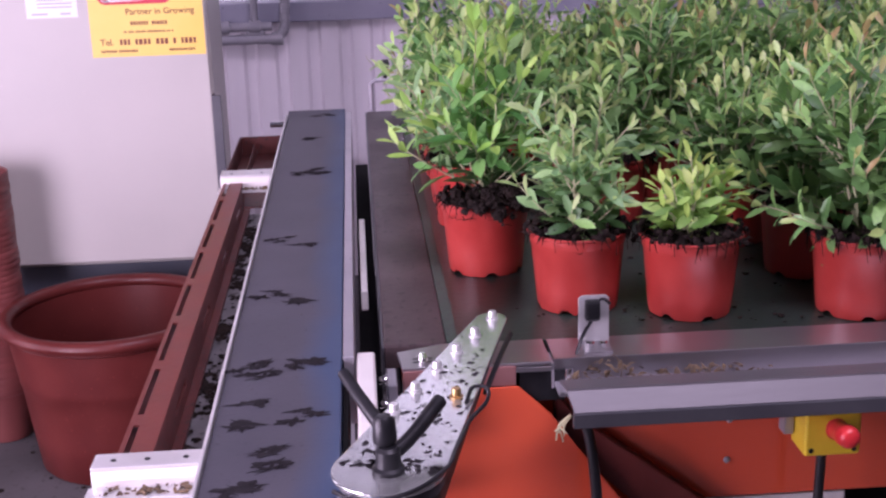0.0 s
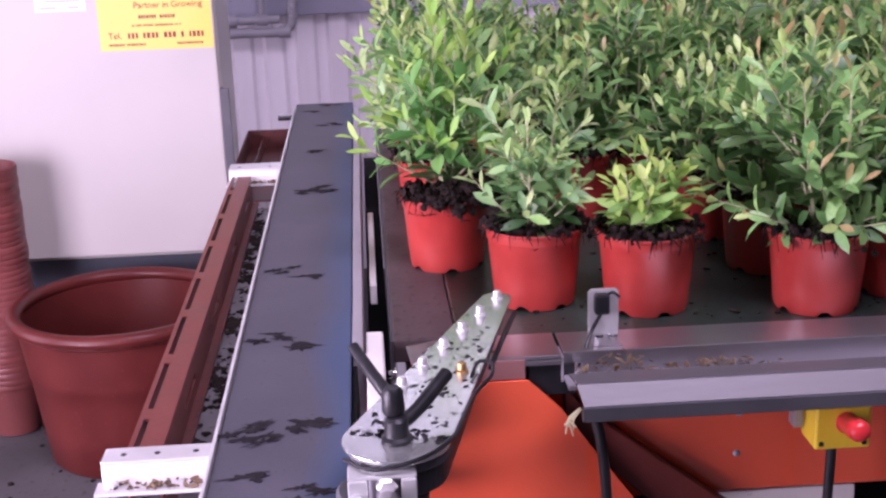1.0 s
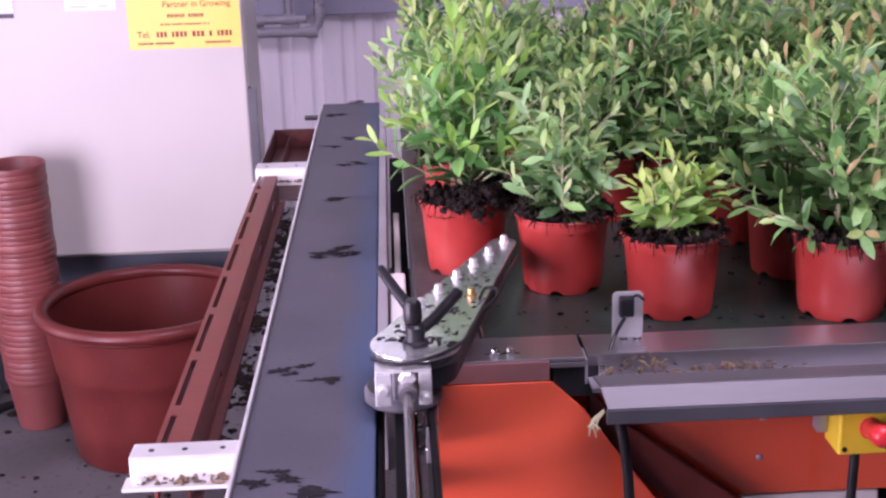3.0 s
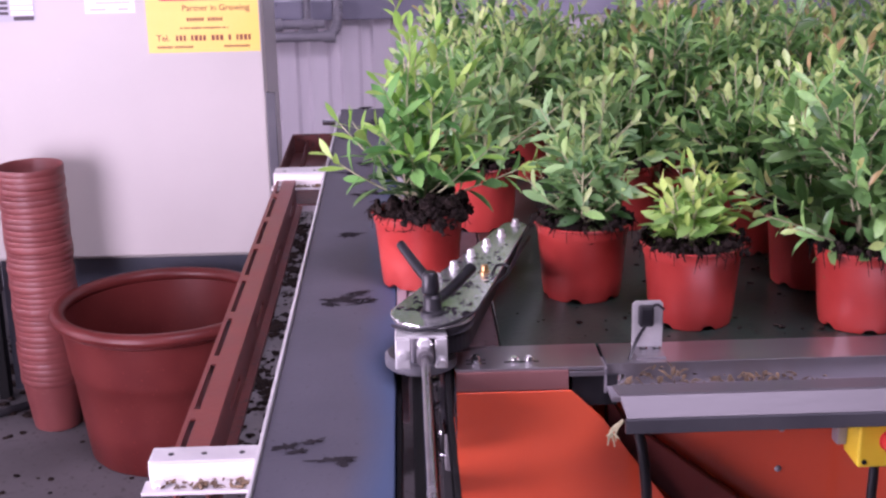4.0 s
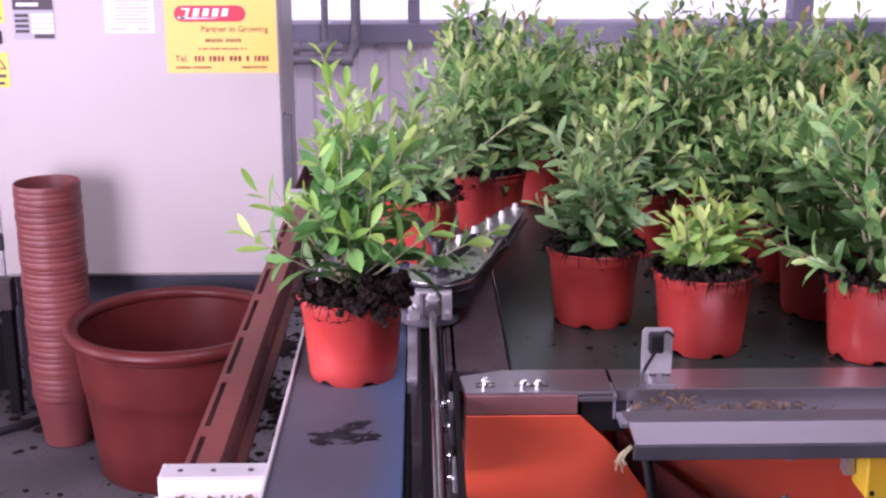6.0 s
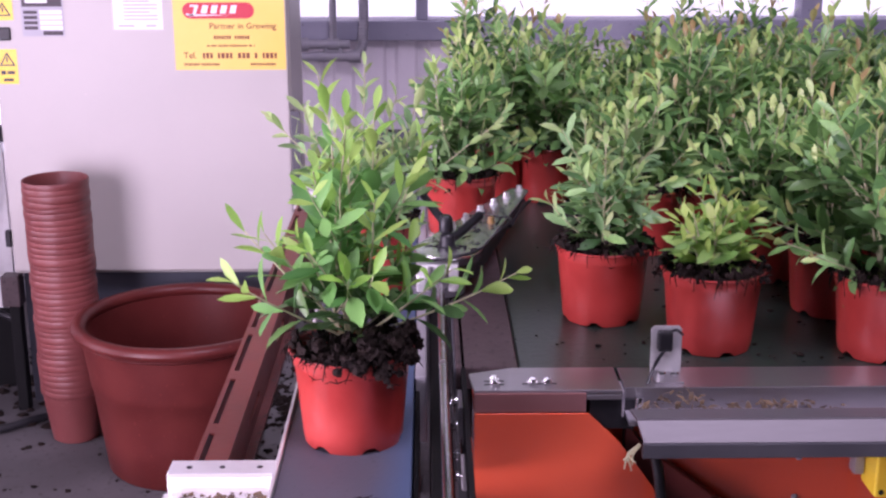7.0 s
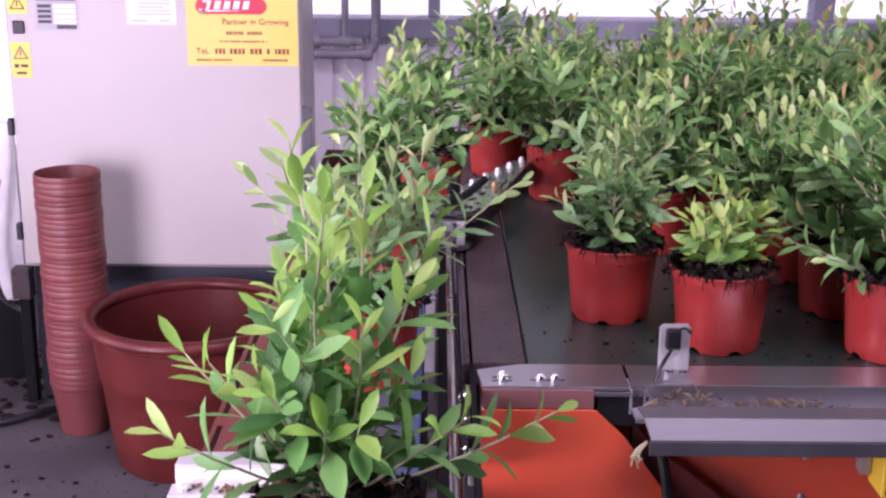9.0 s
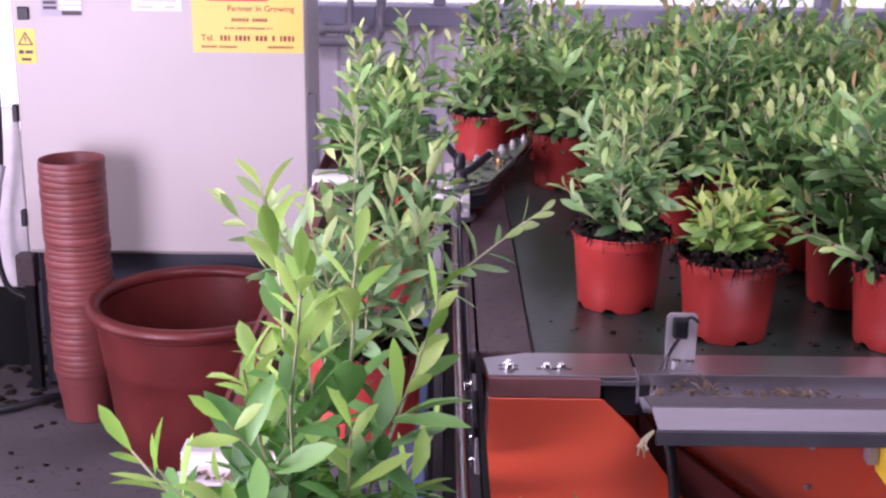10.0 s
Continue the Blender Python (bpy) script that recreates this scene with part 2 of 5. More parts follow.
M_WHITE_PLASTIC = surface("off_white_plastic", (0.66, 0.63, 0.60), (0.74, 0.71, 0.68), 0.45, scale=14, fine=80, bump=0.06,
                          spots=(0.30, 0.24, 0.2), spot_at=0.70)


# ---- mesh helpers ----
def finish(bm, name, mats, smooth=False):
    me = bpy.data.meshes.new(name)
    bmesh.ops.recalc_face_normals(bm, faces=bm.faces)
    bm.to_mesh(me)
    bm.free()
    for m in (mats if isinstance(mats, (list, tuple)) else [mats]):
        me.materials.append(m)
    if smooth:
        me.shade_smooth()
        me.set_sharp_from_angle(angle=radians(38))
    return me


def part(name, bm, mat, parent=None, label="", smooth=False):
    ob = new(name, bm if isinstance(bm, bpy.types.Mesh) else finish(bm, name, mat, smooth))
    ob.parent = parent
    return tagged(ob, label)


def thing(name, x, y, z, label, category, group="", kind="", rz=0):
    ob = new(name)
    ob.empty_display_size = 0.05
    ob.matrix_world = pose(x, y, z, 0, 0, rz)
    return tagged(ob, label, category, group, kind)


def box(x0, x1, y0, y1, z0, z1, bevel=0.0, bm=None, seg=2):
    own = bm is None
    tmp = bmesh.new()
    bmesh.ops.create_cube(tmp, size=1, matrix=Matrix.Translation(((x0 + x1) / 2, (y0 + y1) / 2, (z0 + z1) / 2)) @
                          Matrix.Diagonal((x1 - x0, y1 - y0, z1 - z0, 1)))
    if bevel:
        bmesh.ops.bevel(tmp, geom=tmp.edges[:], offset=bevel, segments=seg, profile=0.5, affect='EDGES')
    return tmp if own else merge(bm, tmp)


def merge(bm, tmp, m=None):
    me = bpy.data.meshes.new("tmp")
    tmp.to_mesh(me)
    tmp.free()
    if m is not None:
        me.transform(m)
    bm.from_mesh(me)
    bpy.data.meshes.remove(me)
    return bm


def lathe(profile, seg=32, bm=None, m=None, wave=None):
    """Turn (r, z) pairs about z; pairs with r = 0 close the shape."""
    tmp = bmesh.new()
    rings = []
    for k, (r, z) in enumerate(profile):
        if r <= 1e-6:
            rings.append([tmp.verts.new((0, 0, z))])
        else:
            ring = []
            for i in range(seg):
                a = 2 * math.pi * i / seg
                rr, zz = wave(k, i, r, z) if wave else (r, z)
                ring.append(tmp.verts.new((rr * math.cos(a), rr * math.sin(a), zz)))
            rings.append(ring)
    for a, b in zip(rings, rings[1:]):
        for i in range(seg):
            j = (i + 1) % seg
            if len(a) == 1 and len(b) > 1:
                tmp.faces.new((a[0], b[i], b[j]))
            elif len(b) == 1 and len(a) > 1:
                tmp.faces.new((a[i], a[j], b[0]))
            elif len(a) > 1:
                tmp.faces.new((a[i], a[j], b[j], b[i]))
    if m is not None:
        tmp.transform(m)
    return tmp if bm is None else merge(bm, tmp)


def tube(points, r, seg=8, bm=None, r_end=None, rib=0.0):
    """A round bar along points, tapering to r_end."""
    own = bm is None
    bm = bm or bmesh.new()
    pts = [Vector(p) for p in points]
    n = len(pts)
    rings = []
    up = Vector((0.13, 0.21, 0.97))
    for k, p in enumerate(pts):
        d = (pts[min(k + 1, n - 1)] - pts[max(k - 1, 0)]).normalized()
        side = d.cross(up)
        if side.length < 1e-3:
            side = d.cross(Vector((1, 0, 0)))
        side.normalize()
        other = side.cross(d)
        rk = (r if r_end is None else r + (r_end - r) * k / (n - 1)) * (1 + rib * (k % 2))
        rings.append([bm.verts.new(p + rk * (math.cos(2 * math.pi * i / seg) * side + math.sin(2 * math.pi * i / seg) * other))
                      for i in range(seg)])
    for a, b in zip(rings, rings[1:]):
        for i in range(seg):
            bm.faces.new((a[i], a[(i + 1) % seg], b[(i + 1) % seg], b[i]))
    bm.faces.new(rings[0][::-1])
    bm.faces.new(rings[-1])
    return bm


def prism(outline, z0, z1, bevel=0.0):
    """A plate with the outline (x, y), from z0 to z1."""
    bm = bmesh.new()
    low = [bm.verts.new((x, y, z0)) for x, y in outline]
    f = bm.faces.new(low)
    ret = bmesh.ops.extrude_face_region(bm, geom=[f])
    for v in ret["geom"]:
        if isinstance(v, bmesh.types.BMVert):
            v.co.z = z1
    if bevel:
        edges = [e for e in bm.edges if abs(e.verts[0].co.z - e.verts[1].co.z) < 1e-6]
        bmesh.ops.bevel(bm, geom=edges, offset=bevel, segments=2, profile=0.5, affect='EDGES')
    return bm


def smooth_curve(points, n=8):
    """Catmull-Rom through points."""
    p = [Vector(q) for q in points]
    p = [2 * p[0] - p[1]] + p + [2 * p[-1] - p[-2]]
    out = []
    for i in range(1, len(p) - 2):
        for k in range(n):
            t = k / n
            out.append(0.5 * ((2 * p[i]) + (p[i + 1] - p[i - 1]) * t + (2 * p[i - 1] - 5 * p[i] + 4 * p[i + 1] - p[i + 2]) * t * t +
                              (3 * p[i] - p[i - 1] - 3 * p[i + 1] + p[i + 2]) * t ** 3))
    out.append(p[-2])
    return out


def writing(name, body, size, x, y, z, mat, parent, label=""):
    """Words on a plate that faces -y, centred on x, y, z."""
    cu = bpy.data.curves.new(name, 'FONT')
    cu.body, cu.size, cu.align_x, cu.align_y, cu.extrude = body, size, 'CENTER', 'CENTER', 0.0002
    cu.offset = size * 0.010
    tmp = new("tmp_text", cu)
    me = bpy.data.meshes.new_from_object(tmp.evaluated_get(bpy.context.evaluated_depsgraph_get()))
    bpy.data.objects.remove(tmp)
    me.transform(pose(x, y, z, 90, 0, 0))
    me.materials.append(mat)
    ob = new(name, me)
    ob.parent = parent
    return tagged(ob, label)


H = 0.80        # top of both belts


# ---- the hall ----
def hall():
    tagged(part("floor", box(-4, 6, -4, 4.2, -0.12, 0.0), M_FLOOR), "worn grey concrete floor strewn with peat", "floor", kind="structure")
    # back wall: ribbed cladding below a window band
    bm = bmesh.new()
    x = -4.0
    verts = []
    while x < 6.0:
        for dx, dy in ((0, 0), (0.055, 0), (0.066, 0.014), (0.094, 0.014), (0.105, 0)):
            verts.append((x + dx, 4.12 - 0.0 + dy))
        x += 0.105
    lo = [bm.verts.new((a, b, 0.0)) for a, b in verts]
    hi = [bm.verts.new((a, b, 0.90 if a > -1.2 else 0.52)) for a, b in verts]
    for i in range(len(verts) - 1):
        bm.faces.new((lo[i], lo[i + 1], hi[i + 1], hi[i]))
    bw = box(-4, 6, 4.14, 4.26, 0, 0.42)
    for x in (-1.2, 2.5):
        box(x - 0.03, x + 0.03, 4.16, 4.22, 0.42, 0.89, bm=bw)
    tagged(part("wall_back", bw, M_PLASTER), "low back wall under a window band", "wall", kind="structure")
    tagged(part("wall_cladding", bm, M_WALL), "translucent white ribbed sheet cladding with dirt streaks", "wall", kind="structure")
    beam = tagged(part("wall_rail", box(-1.25, 6, 4.085, 4.24, 0.89, 0.955, 0.004), M_BEAM), "grey-blue painted steel sill beam", "beam", kind="structure")
    win = thing("window_1", 0, 4.18, 0.955, "long bright window band with grey-blue mullions", "window", kind="structure")
    for x in (-3.0, -1.9, -0.75, 0.07, 1.36, 2.5, 3.7):
        w = 0.035 if x == 1.36 else 0.02
        part("mullion", box(x - w, x + w, -0.06, 0.03, 0.0, 1.5, 0.003), M_BEAM, win)
    part("window_head", box(-4, 6, -0.06, 0.06, 1.5, 1.58, 0.004), M_BEAM, win)
    glass, gn, gl, gp = material("window_glass")
    gp.inputs["Transmission Weight"].default_value, gp.inputs["Roughness"].default_value = 1.0, 0.25
    for a, b in zip((-3.98, -3.0, -1.9, -0.75, 0.07, 1.36, 2.5, 3.7), (-3.0, -1.9, -0.75, 0.07, 1.36, 2.5, 3.7, 5.98)):
        pane = part("pane", box(a + 0.02, b - 0.02, 0.0, 0.006, 0.0, 1.5), glass, win)
        pane.visible_shadow = False
    # unseen walls, added to close the hall round the light
    tagged(part("wall_back_upper", box(-4, 6, 4.12, 4.26, 2.535, 4.0), M_PLASTER), "unseen plain wall over the window band", "wall", kind="structure")
    tagged(part("wall_right", box(6.0, 6.15, -4, 4.26, 0, 4.0), M_PLASTER), "unseen plain wall added to close the hall", "wall", kind="structure")
    tagged(part("wall_front", box(-4, 6, -2.35, -2.2, 0, 4.0), M_PLASTER), "unseen plain wall added to close the hall", "wall", kind="structure")
    # unseen wall beside the line, opened for the key lamp, steps back to a doorway
    bm = box(-1.98, -1.83, -2.2, -0.45, 0, 4.0)
    box(-1.98, -1.83, 1.25, 1.75, 0, 4.0, bm=bm)
    box(-1.98, -1.83, -0.45, 1.25, 0, 0.20, bm=bm)
    box(-1.98, -1.83, -0.45, 1.25, 1.82, 4.0, bm=bm)
    box(-2.7, -1.83, 1.75, 1.90, 0, 4.0, bm=bm)
    box(-2.85, -2.7, 2.80, 4.1, 0, 4.0, bm=bm)
    box(-2.85, -2.7, 1.90, 2.80, 2.05, 4.0, bm=bm)
    box(-4.15, -4, -4, 4.26, 0, 4.0, bm=bm)
    tagged(part("wall_left", bm, M_PLASTER), "unseen hall wall with openings for the side lamps", "wall", kind="structure")
    # unseen ceiling, left open for the overhead fill
    bm = box(-4, 6, -4, -1.4, 4.0, 4.12)
    box(-4, 6, 1.2, 4.26, 4.0, 4.12, bm=bm)
    box(-4, -1.0, -1.4, 1.2, 4.0, 4.12, bm=bm)
    box(2.4, 6, -1.4, 1.2, 4.0, 4.12, bm=bm)
    tagged(part("ceiling", bm, M_PLASTER), "unseen plain ceiling with an opening for the fill lamp", "ceiling", kind="structure")
    back = part("backdrop", box(-9, 11, 6.0, 6.02, -1, 5), plain("bright_outdoors", (0.95, 0.97, 1.0), 1.0, 0, 1.15))
    tagged(back, "bright overcast daylight outside", "sky", kind="structure")


hall()


def pipes():
    p = thing("conduit", -0.22, 4.06, 0.83, "grey plastic conduit elbow and riser on the wall", "pipe")
    part("lower_pipe", tube(smooth_curve([(-0.5, 0, 0.012), (0.0, 0, 0.012), (0.06, 0, 0.014), (0.092, 0, 0.04), (0.098, 0, 0.09), (0.10, 0.01, 0.14), (0.10, 0.01, 0.19), (0.10, 0.01, 0.24), (0.10, 0.01, 0.29), (0.10, 0.01, 0.34), (0.10, 0.01, 0.39)], 10), 0.0155, 12, rib=0.14), M_PIPE, p, smooth=True)
    part("upper_pipe", tube([(-0.5, 0.0, 0.052), (0.055, 0.0, 0.052)], 0.014, 12), M_PIPE, p, smooth=True)
    part("riser", tube([(0.0, 0.0, 0.05), (0.0, 0.0, 1.0)], 0.012, 12), M_PIPE, p, smooth=True)
    for x in (-0.10, 0.0, 0.07):
        part("coupling", tube([(x - 0.018, 0, 0.012 if x > 0 else 0.052), (x + 0.018, 0, 0.012 if x > 0 else 0.052)], 0.021, 12), M_PIPE, p, smooth=True)
    part("clip", box(-0.03, 0.03, -0.012, 0.03, 0.025, 0.04, 0.003), M_PIPE, p)


pipes()


# ---- the switch cabinet ----
def cabinet():
    c = thing("control_cabinet", -0.64, 3.12, 0.385, "tall off-white painted steel control cabinet with stickers", "cabinet")
    part("body", box(-0.378, 0.378, 0.012, 0.30, 0.0, 1.5, 0.006), M_CABINET, c)
    part("door", box(-0.370, 0.374, -0.012, 0.010, 0.012, 1.492, 0.006, seg=3), M_CABINET, c)
    # base strip, continued to the floor as a dark panel for the shade below
    part("base_strip_fill", box(-0.37, 0.37, 0.06, 0.28, -0.384, 0.0), M_BASE, c, "blue-grey base strip, run down over the dark below")
    for z in (0.08, 0.36):
        part("hinge", box(-0.386, -0.371, -0.016, 0.004, z, z + 0.045, 0.003), M_BLACK, c)
    lock = part("lock", box(-0.352, -0.322, -0.017, -0.012, 0.622, 0.655, 0.003), M_BLACK, c, "black plastic door lock")
    F = -0.0128
    st = part("sticker", box(0.088, 0.368, F, -0.0118, 0.546, 0.765), M_STICKER, c, "yellow supplier sticker with red badge")
    badge = prism([(0.112 + 0.02 + 0.02 * math.cos(a), 0.0 + 0.02 * math.sin(a)) for a in [math.pi / 2 + math.pi * k / 10 for k in range(11)]] +
                  [(0.272 + 0.02 * math.cos(a), 0.02 * math.sin(a)) for a in [-math.pi / 2 + math.pi * k / 10 for k in range(11)]], 0, 0.0006)
    badge.transform(pose(0, F, 0.695, 90, 0, 0))
    part("badge", badge, M_PRINT_RED, st, "red pill-shaped badge")
    sw = bmesh.new()
    for k in range(4):
        x = 0.158 + 0.024 * k
        merge(sw, prism([(x, -0.009), (x + 0.015, -0.009), (x + 0.020, 0.011), (x + 0.005, 0.011)], 0.0007, 0.001), pose(0, F, 0.697, 90, 0, 0))
    merge(sw, prism([(0.128, -0.013), (0.235, -0.0105), (0.128, -0.008)], 0.0007, 0.001), pose(0, F, 0.694, 90, 0, 0))
    merge(sw, prism([(0.132, 0.012), (0.153, 0.012), (0.146, -0.010), (0.134, -0.017), (0.120, -0.012), (0.123, -0.008), (0.134, -0.012), (0.140, -0.006), (0.143, 0.008), (0.131, 0.008)], 0.0007, 0.001), pose(0, F, 0.697, 90, 0, 0))
    part("badge_mark", sw, M_PAPER, st, "white abstract mark")
    T = F - 0.0004
    writing("line", "Partner in Growing", 0.0215, 0.262, T, 0.656, M_PRINT_BROWN, st)
    writing("line", "Tel.", 0.022, 0.126, T, 0.582, M_PRINT_BROWN, st)
    for x0, x1, z, hh in ((0.188, 0.274, 0.628, 0.009), (0.17, 0.29, 0.607, 0.005), (0.158, 0.345, 0.582, 0.014), (0.11, 0.20, 0.560, 0.006), (0.278, 0.345, 0.560, 0.006)):
        bars = bmesh.new()
        x = x0
        rnd = random.Random(int(x0 * 1000 + z * 999))
        while x < x1:
            w = hh * rnd.uniform(0.38, 0.62)
            box(x, min(x + w, x1 + 0.004), F - 0.0006, F - 0.0001, z - hh / 2, z + hh / 2, bm=bars)
            x += w + hh * (rnd.uniform(0.8, 1.1) if rnd.random() < 0.12 else 0.22)
        part("print_bar", bars, M_PRINT_BROWN, st)["kind"] = "stuff"
    pl = part("rating_plate", box(-0.292, -0.186, F, -0.0118, 0.632, 0.735), M_PRINT_GREY, c, "metal rating plate with black print")
    bars = bmesh.new()
    box(-0.289, -0.189, F - 0.0006, F, 0.706, 0.733, bm=bars)
    for k in range(4):
        box(-0.286, -0.252, F - 0.0006, F, 0.688 - 0.013 * k, 0.696 - 0.013 * k, bm=bars)
    box(-0.24, -0.19, F - 0.0006, F, 0.635, 0.645, bm=bars)
    part("print_bar", bars, M_PRINT, pl)["kind"] = "stuff"
    bars = bmesh.new()
    for k in range(4):
        box(-0.246, -0.19, F - 0.0006, F, 0.687 - 0.013 * k, 0.697 - 0.013 * k, bm=bars)
    box(-0.280, -0.225, F - 0.0011, F - 0.0007, 0.715, 0.724, bm=bars)
    part("blank_field", bars, M_PAPER, pl)
    pa = part("paper_label", box(-0.062, 0.062, F, -0.0118, 0.648, 0.765), M_PAPER, c, "white printed instruction label")
    bars = bmesh.new()
    for k in range(9):
        box(-0.035, 0.050 - 0.02 * (k % 3 == 2), F - 0.0006, F, 0.672 + 0.009 * k, 0.6755 + 0.009 * k, bm=bars)
    box(-0.05, -0.01, F - 0.0006, F, 0.655, 0.660, bm=bars)
    box(0.02, 0.045, F - 0.0006, F, 0.655, 0.660, bm=bars)
    part("print_bar", bars, M_PRINT_GREY, pa)["kind"] = "stuff"
    for z0, z1, tri in ((0.512, 0.600, 0.575), (0.672, 0.735, 0.700)):
        w = part("warning_sticker", box(-0.362, -0.312, F - 0.0002, -0.0117, z0, z1), M_YELLOW, c, "yellow warning sticker")
        t3 = prism([(-0.357, tri - 0.017), (-0.317, tri - 0.017), (-0.337, tri + 0.018)], 0, 0.0006)
        t3.transform(pose(0, F, 0, 90, 0, 0))
        part("triangle", t3, M_PRINT, w)
        t3 = prism([(-0.351, tri - 0.0135), (-0.323, tri - 0.0135), (-0.337, tri + 0.011)], 0.0007, 0.001)
        t3.transform(pose(0, F, 0, 90, 0, 0))
        part("triangle_field", t3, M_YELLOW, w)
        bars = box(-0.339, -0.335, F - 0.0016, F - 0.0011, tri - 0.008, tri + 0.005)
        if z0 < 0.6:
            box(-0.355, -0.343, F - 0.0012, F - 0.0004, 0.536, 0.546, bm=bars)
            box(-0.339, -0.320, F - 0.0012, F - 0.0004, 0.537, 0.545, bm=bars)
            box(-0.350, -0.325, F - 0.0012, F - 0.0004, 0.519, 0.526, bm=bars)
        part("print_bar", bars, M_PRINT, w)["kind"] = "stuff"


cabinet()


# ---- brown pots nested in a stack ----
def pot_stack():
    prof = [(0.0, 0.004), (0.052, 0.004), (0.056, 0.0), (0.060, 0.003), (0.070, 0.075), (0.077, 0.128), (0.0795, 0.130),
            (0.081, 0.134), (0.081, 0.146), (0.0795, 0.149), (0.077, 0.147), (0.074, 0.12), (0.057, 0.009), (0.0, 0.008)]
    first = thing("plant_pot", -0.833, 2.945, 0.0, "empty terracotta-brown plastic pot nested in a tall stack", "plant pot", "stack of brown pots")
    part("pot_wall", lathe(prof, 40), M_BROWN_POT, first, smooth=True)
    rnd = random.Random(4)
    for k in range(1, 38):
        copy_thing(first, pose(-0.833 + 0.0010 * math.sin(k * 0.9) - 0.00005 * k, 2.945 + 0.0008 * math.cos(k * 1.7), 0.01455 * k, rnd.uniform(-0.5, 0.5), rnd.uniform(-0.5, 0.5), rnd.uniform(0, 360)))


pot_stack()


def big_bin():
    b = thing("plant_tub", -0.509, 2.809, 0.0, "large empty terracotta plastic tub with a rolled rim", "tub")
    prof = [(0.0, 0.006), (0.188, 0.006), (0.196, 0.0), (0.202, 0.006), (0.216, 0.115), (0.228, 0.218), (0.231, 0.222), (0.233, 0.240),
            (0.246, 0.338), (0.256, 0.345), (0.252, 0.351), (0.238, 0.351), (0.227, 0.232), (0.192, 0.015), (0.0, 0.014)]
    ring = [(0.2505 + 0.018 * math.cos(a), 0.363 + 0.0165 * math.sin(a)) for a in [2 * math.pi * k / 14 for k in range(15)]]
    part("rolled_rim", lathe(ring, 72), M_BIN, b, smooth=True)
    part("tub_wall", lathe(prof, 72), M_BIN, b, smooth=True)


big_bin()


# ---- narrow conveyor ----
BELT_END = 2.98


def narrow_conveyor():
    c = thing("belt_conveyor", 0, 0, 0, "long narrow belt conveyor with grey belt and blue edge", "conveyor")
    part("belt", box(-0.068, 0.069, -1.4, BELT_END, H - 0.006, H, 0.002), M_BELT, c, "grey rubber belt with blue edge")
    part("belt_return", box(-0.068, 0.069, -1.4, BELT_END, H - 0.075, H - 0.069), M_BELT, c)
    part("end_roller", tube([(-0.069, BELT_END, H - 0.037), (0.069, BELT_END, H - 0.037)], 0.0365, 24), M_BELT, c, smooth=True)
    part("side_rail", box(-0.0735, -0.0695, -1.4, 2.93, H - 0.085, H + 0.0025, 0.001), M_ALU, c, "bright aluminium side edge")
    part("side_rail", box(0.0705, 0.084, 1.305, 2.93, H - 0.085, H + 0.003, 0.0015), M_STEEL_DULL, c, "dull steel side edge")
    part("side_rail", box(0.0705, 0.076, -1.4, 1.30, H - 0.085, H - 0.014, 0.001), M_DARK, c)
    part("axle", tube([(-0.115, BELT_END - 0.01, H - 0.03), (-0.079, BELT_END - 0.01, H - 0.03)], 0.007, 12), M_CHROME, c, smooth=True)
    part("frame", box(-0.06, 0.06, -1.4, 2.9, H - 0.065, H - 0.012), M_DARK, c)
    for y in (0.6, 2.6):
        part("leg", box(-0.05, -0.01, y - 0.02, y + 0.02, 0, H - 0.075, 0.003), M_STEEL_DULL, c)
        part("leg", box(0.02, 0.06, y - 0.02, y + 0.02, 0, H - 0.075, 0.003), M_STEEL_DULL, c)


narrow_conveyor()


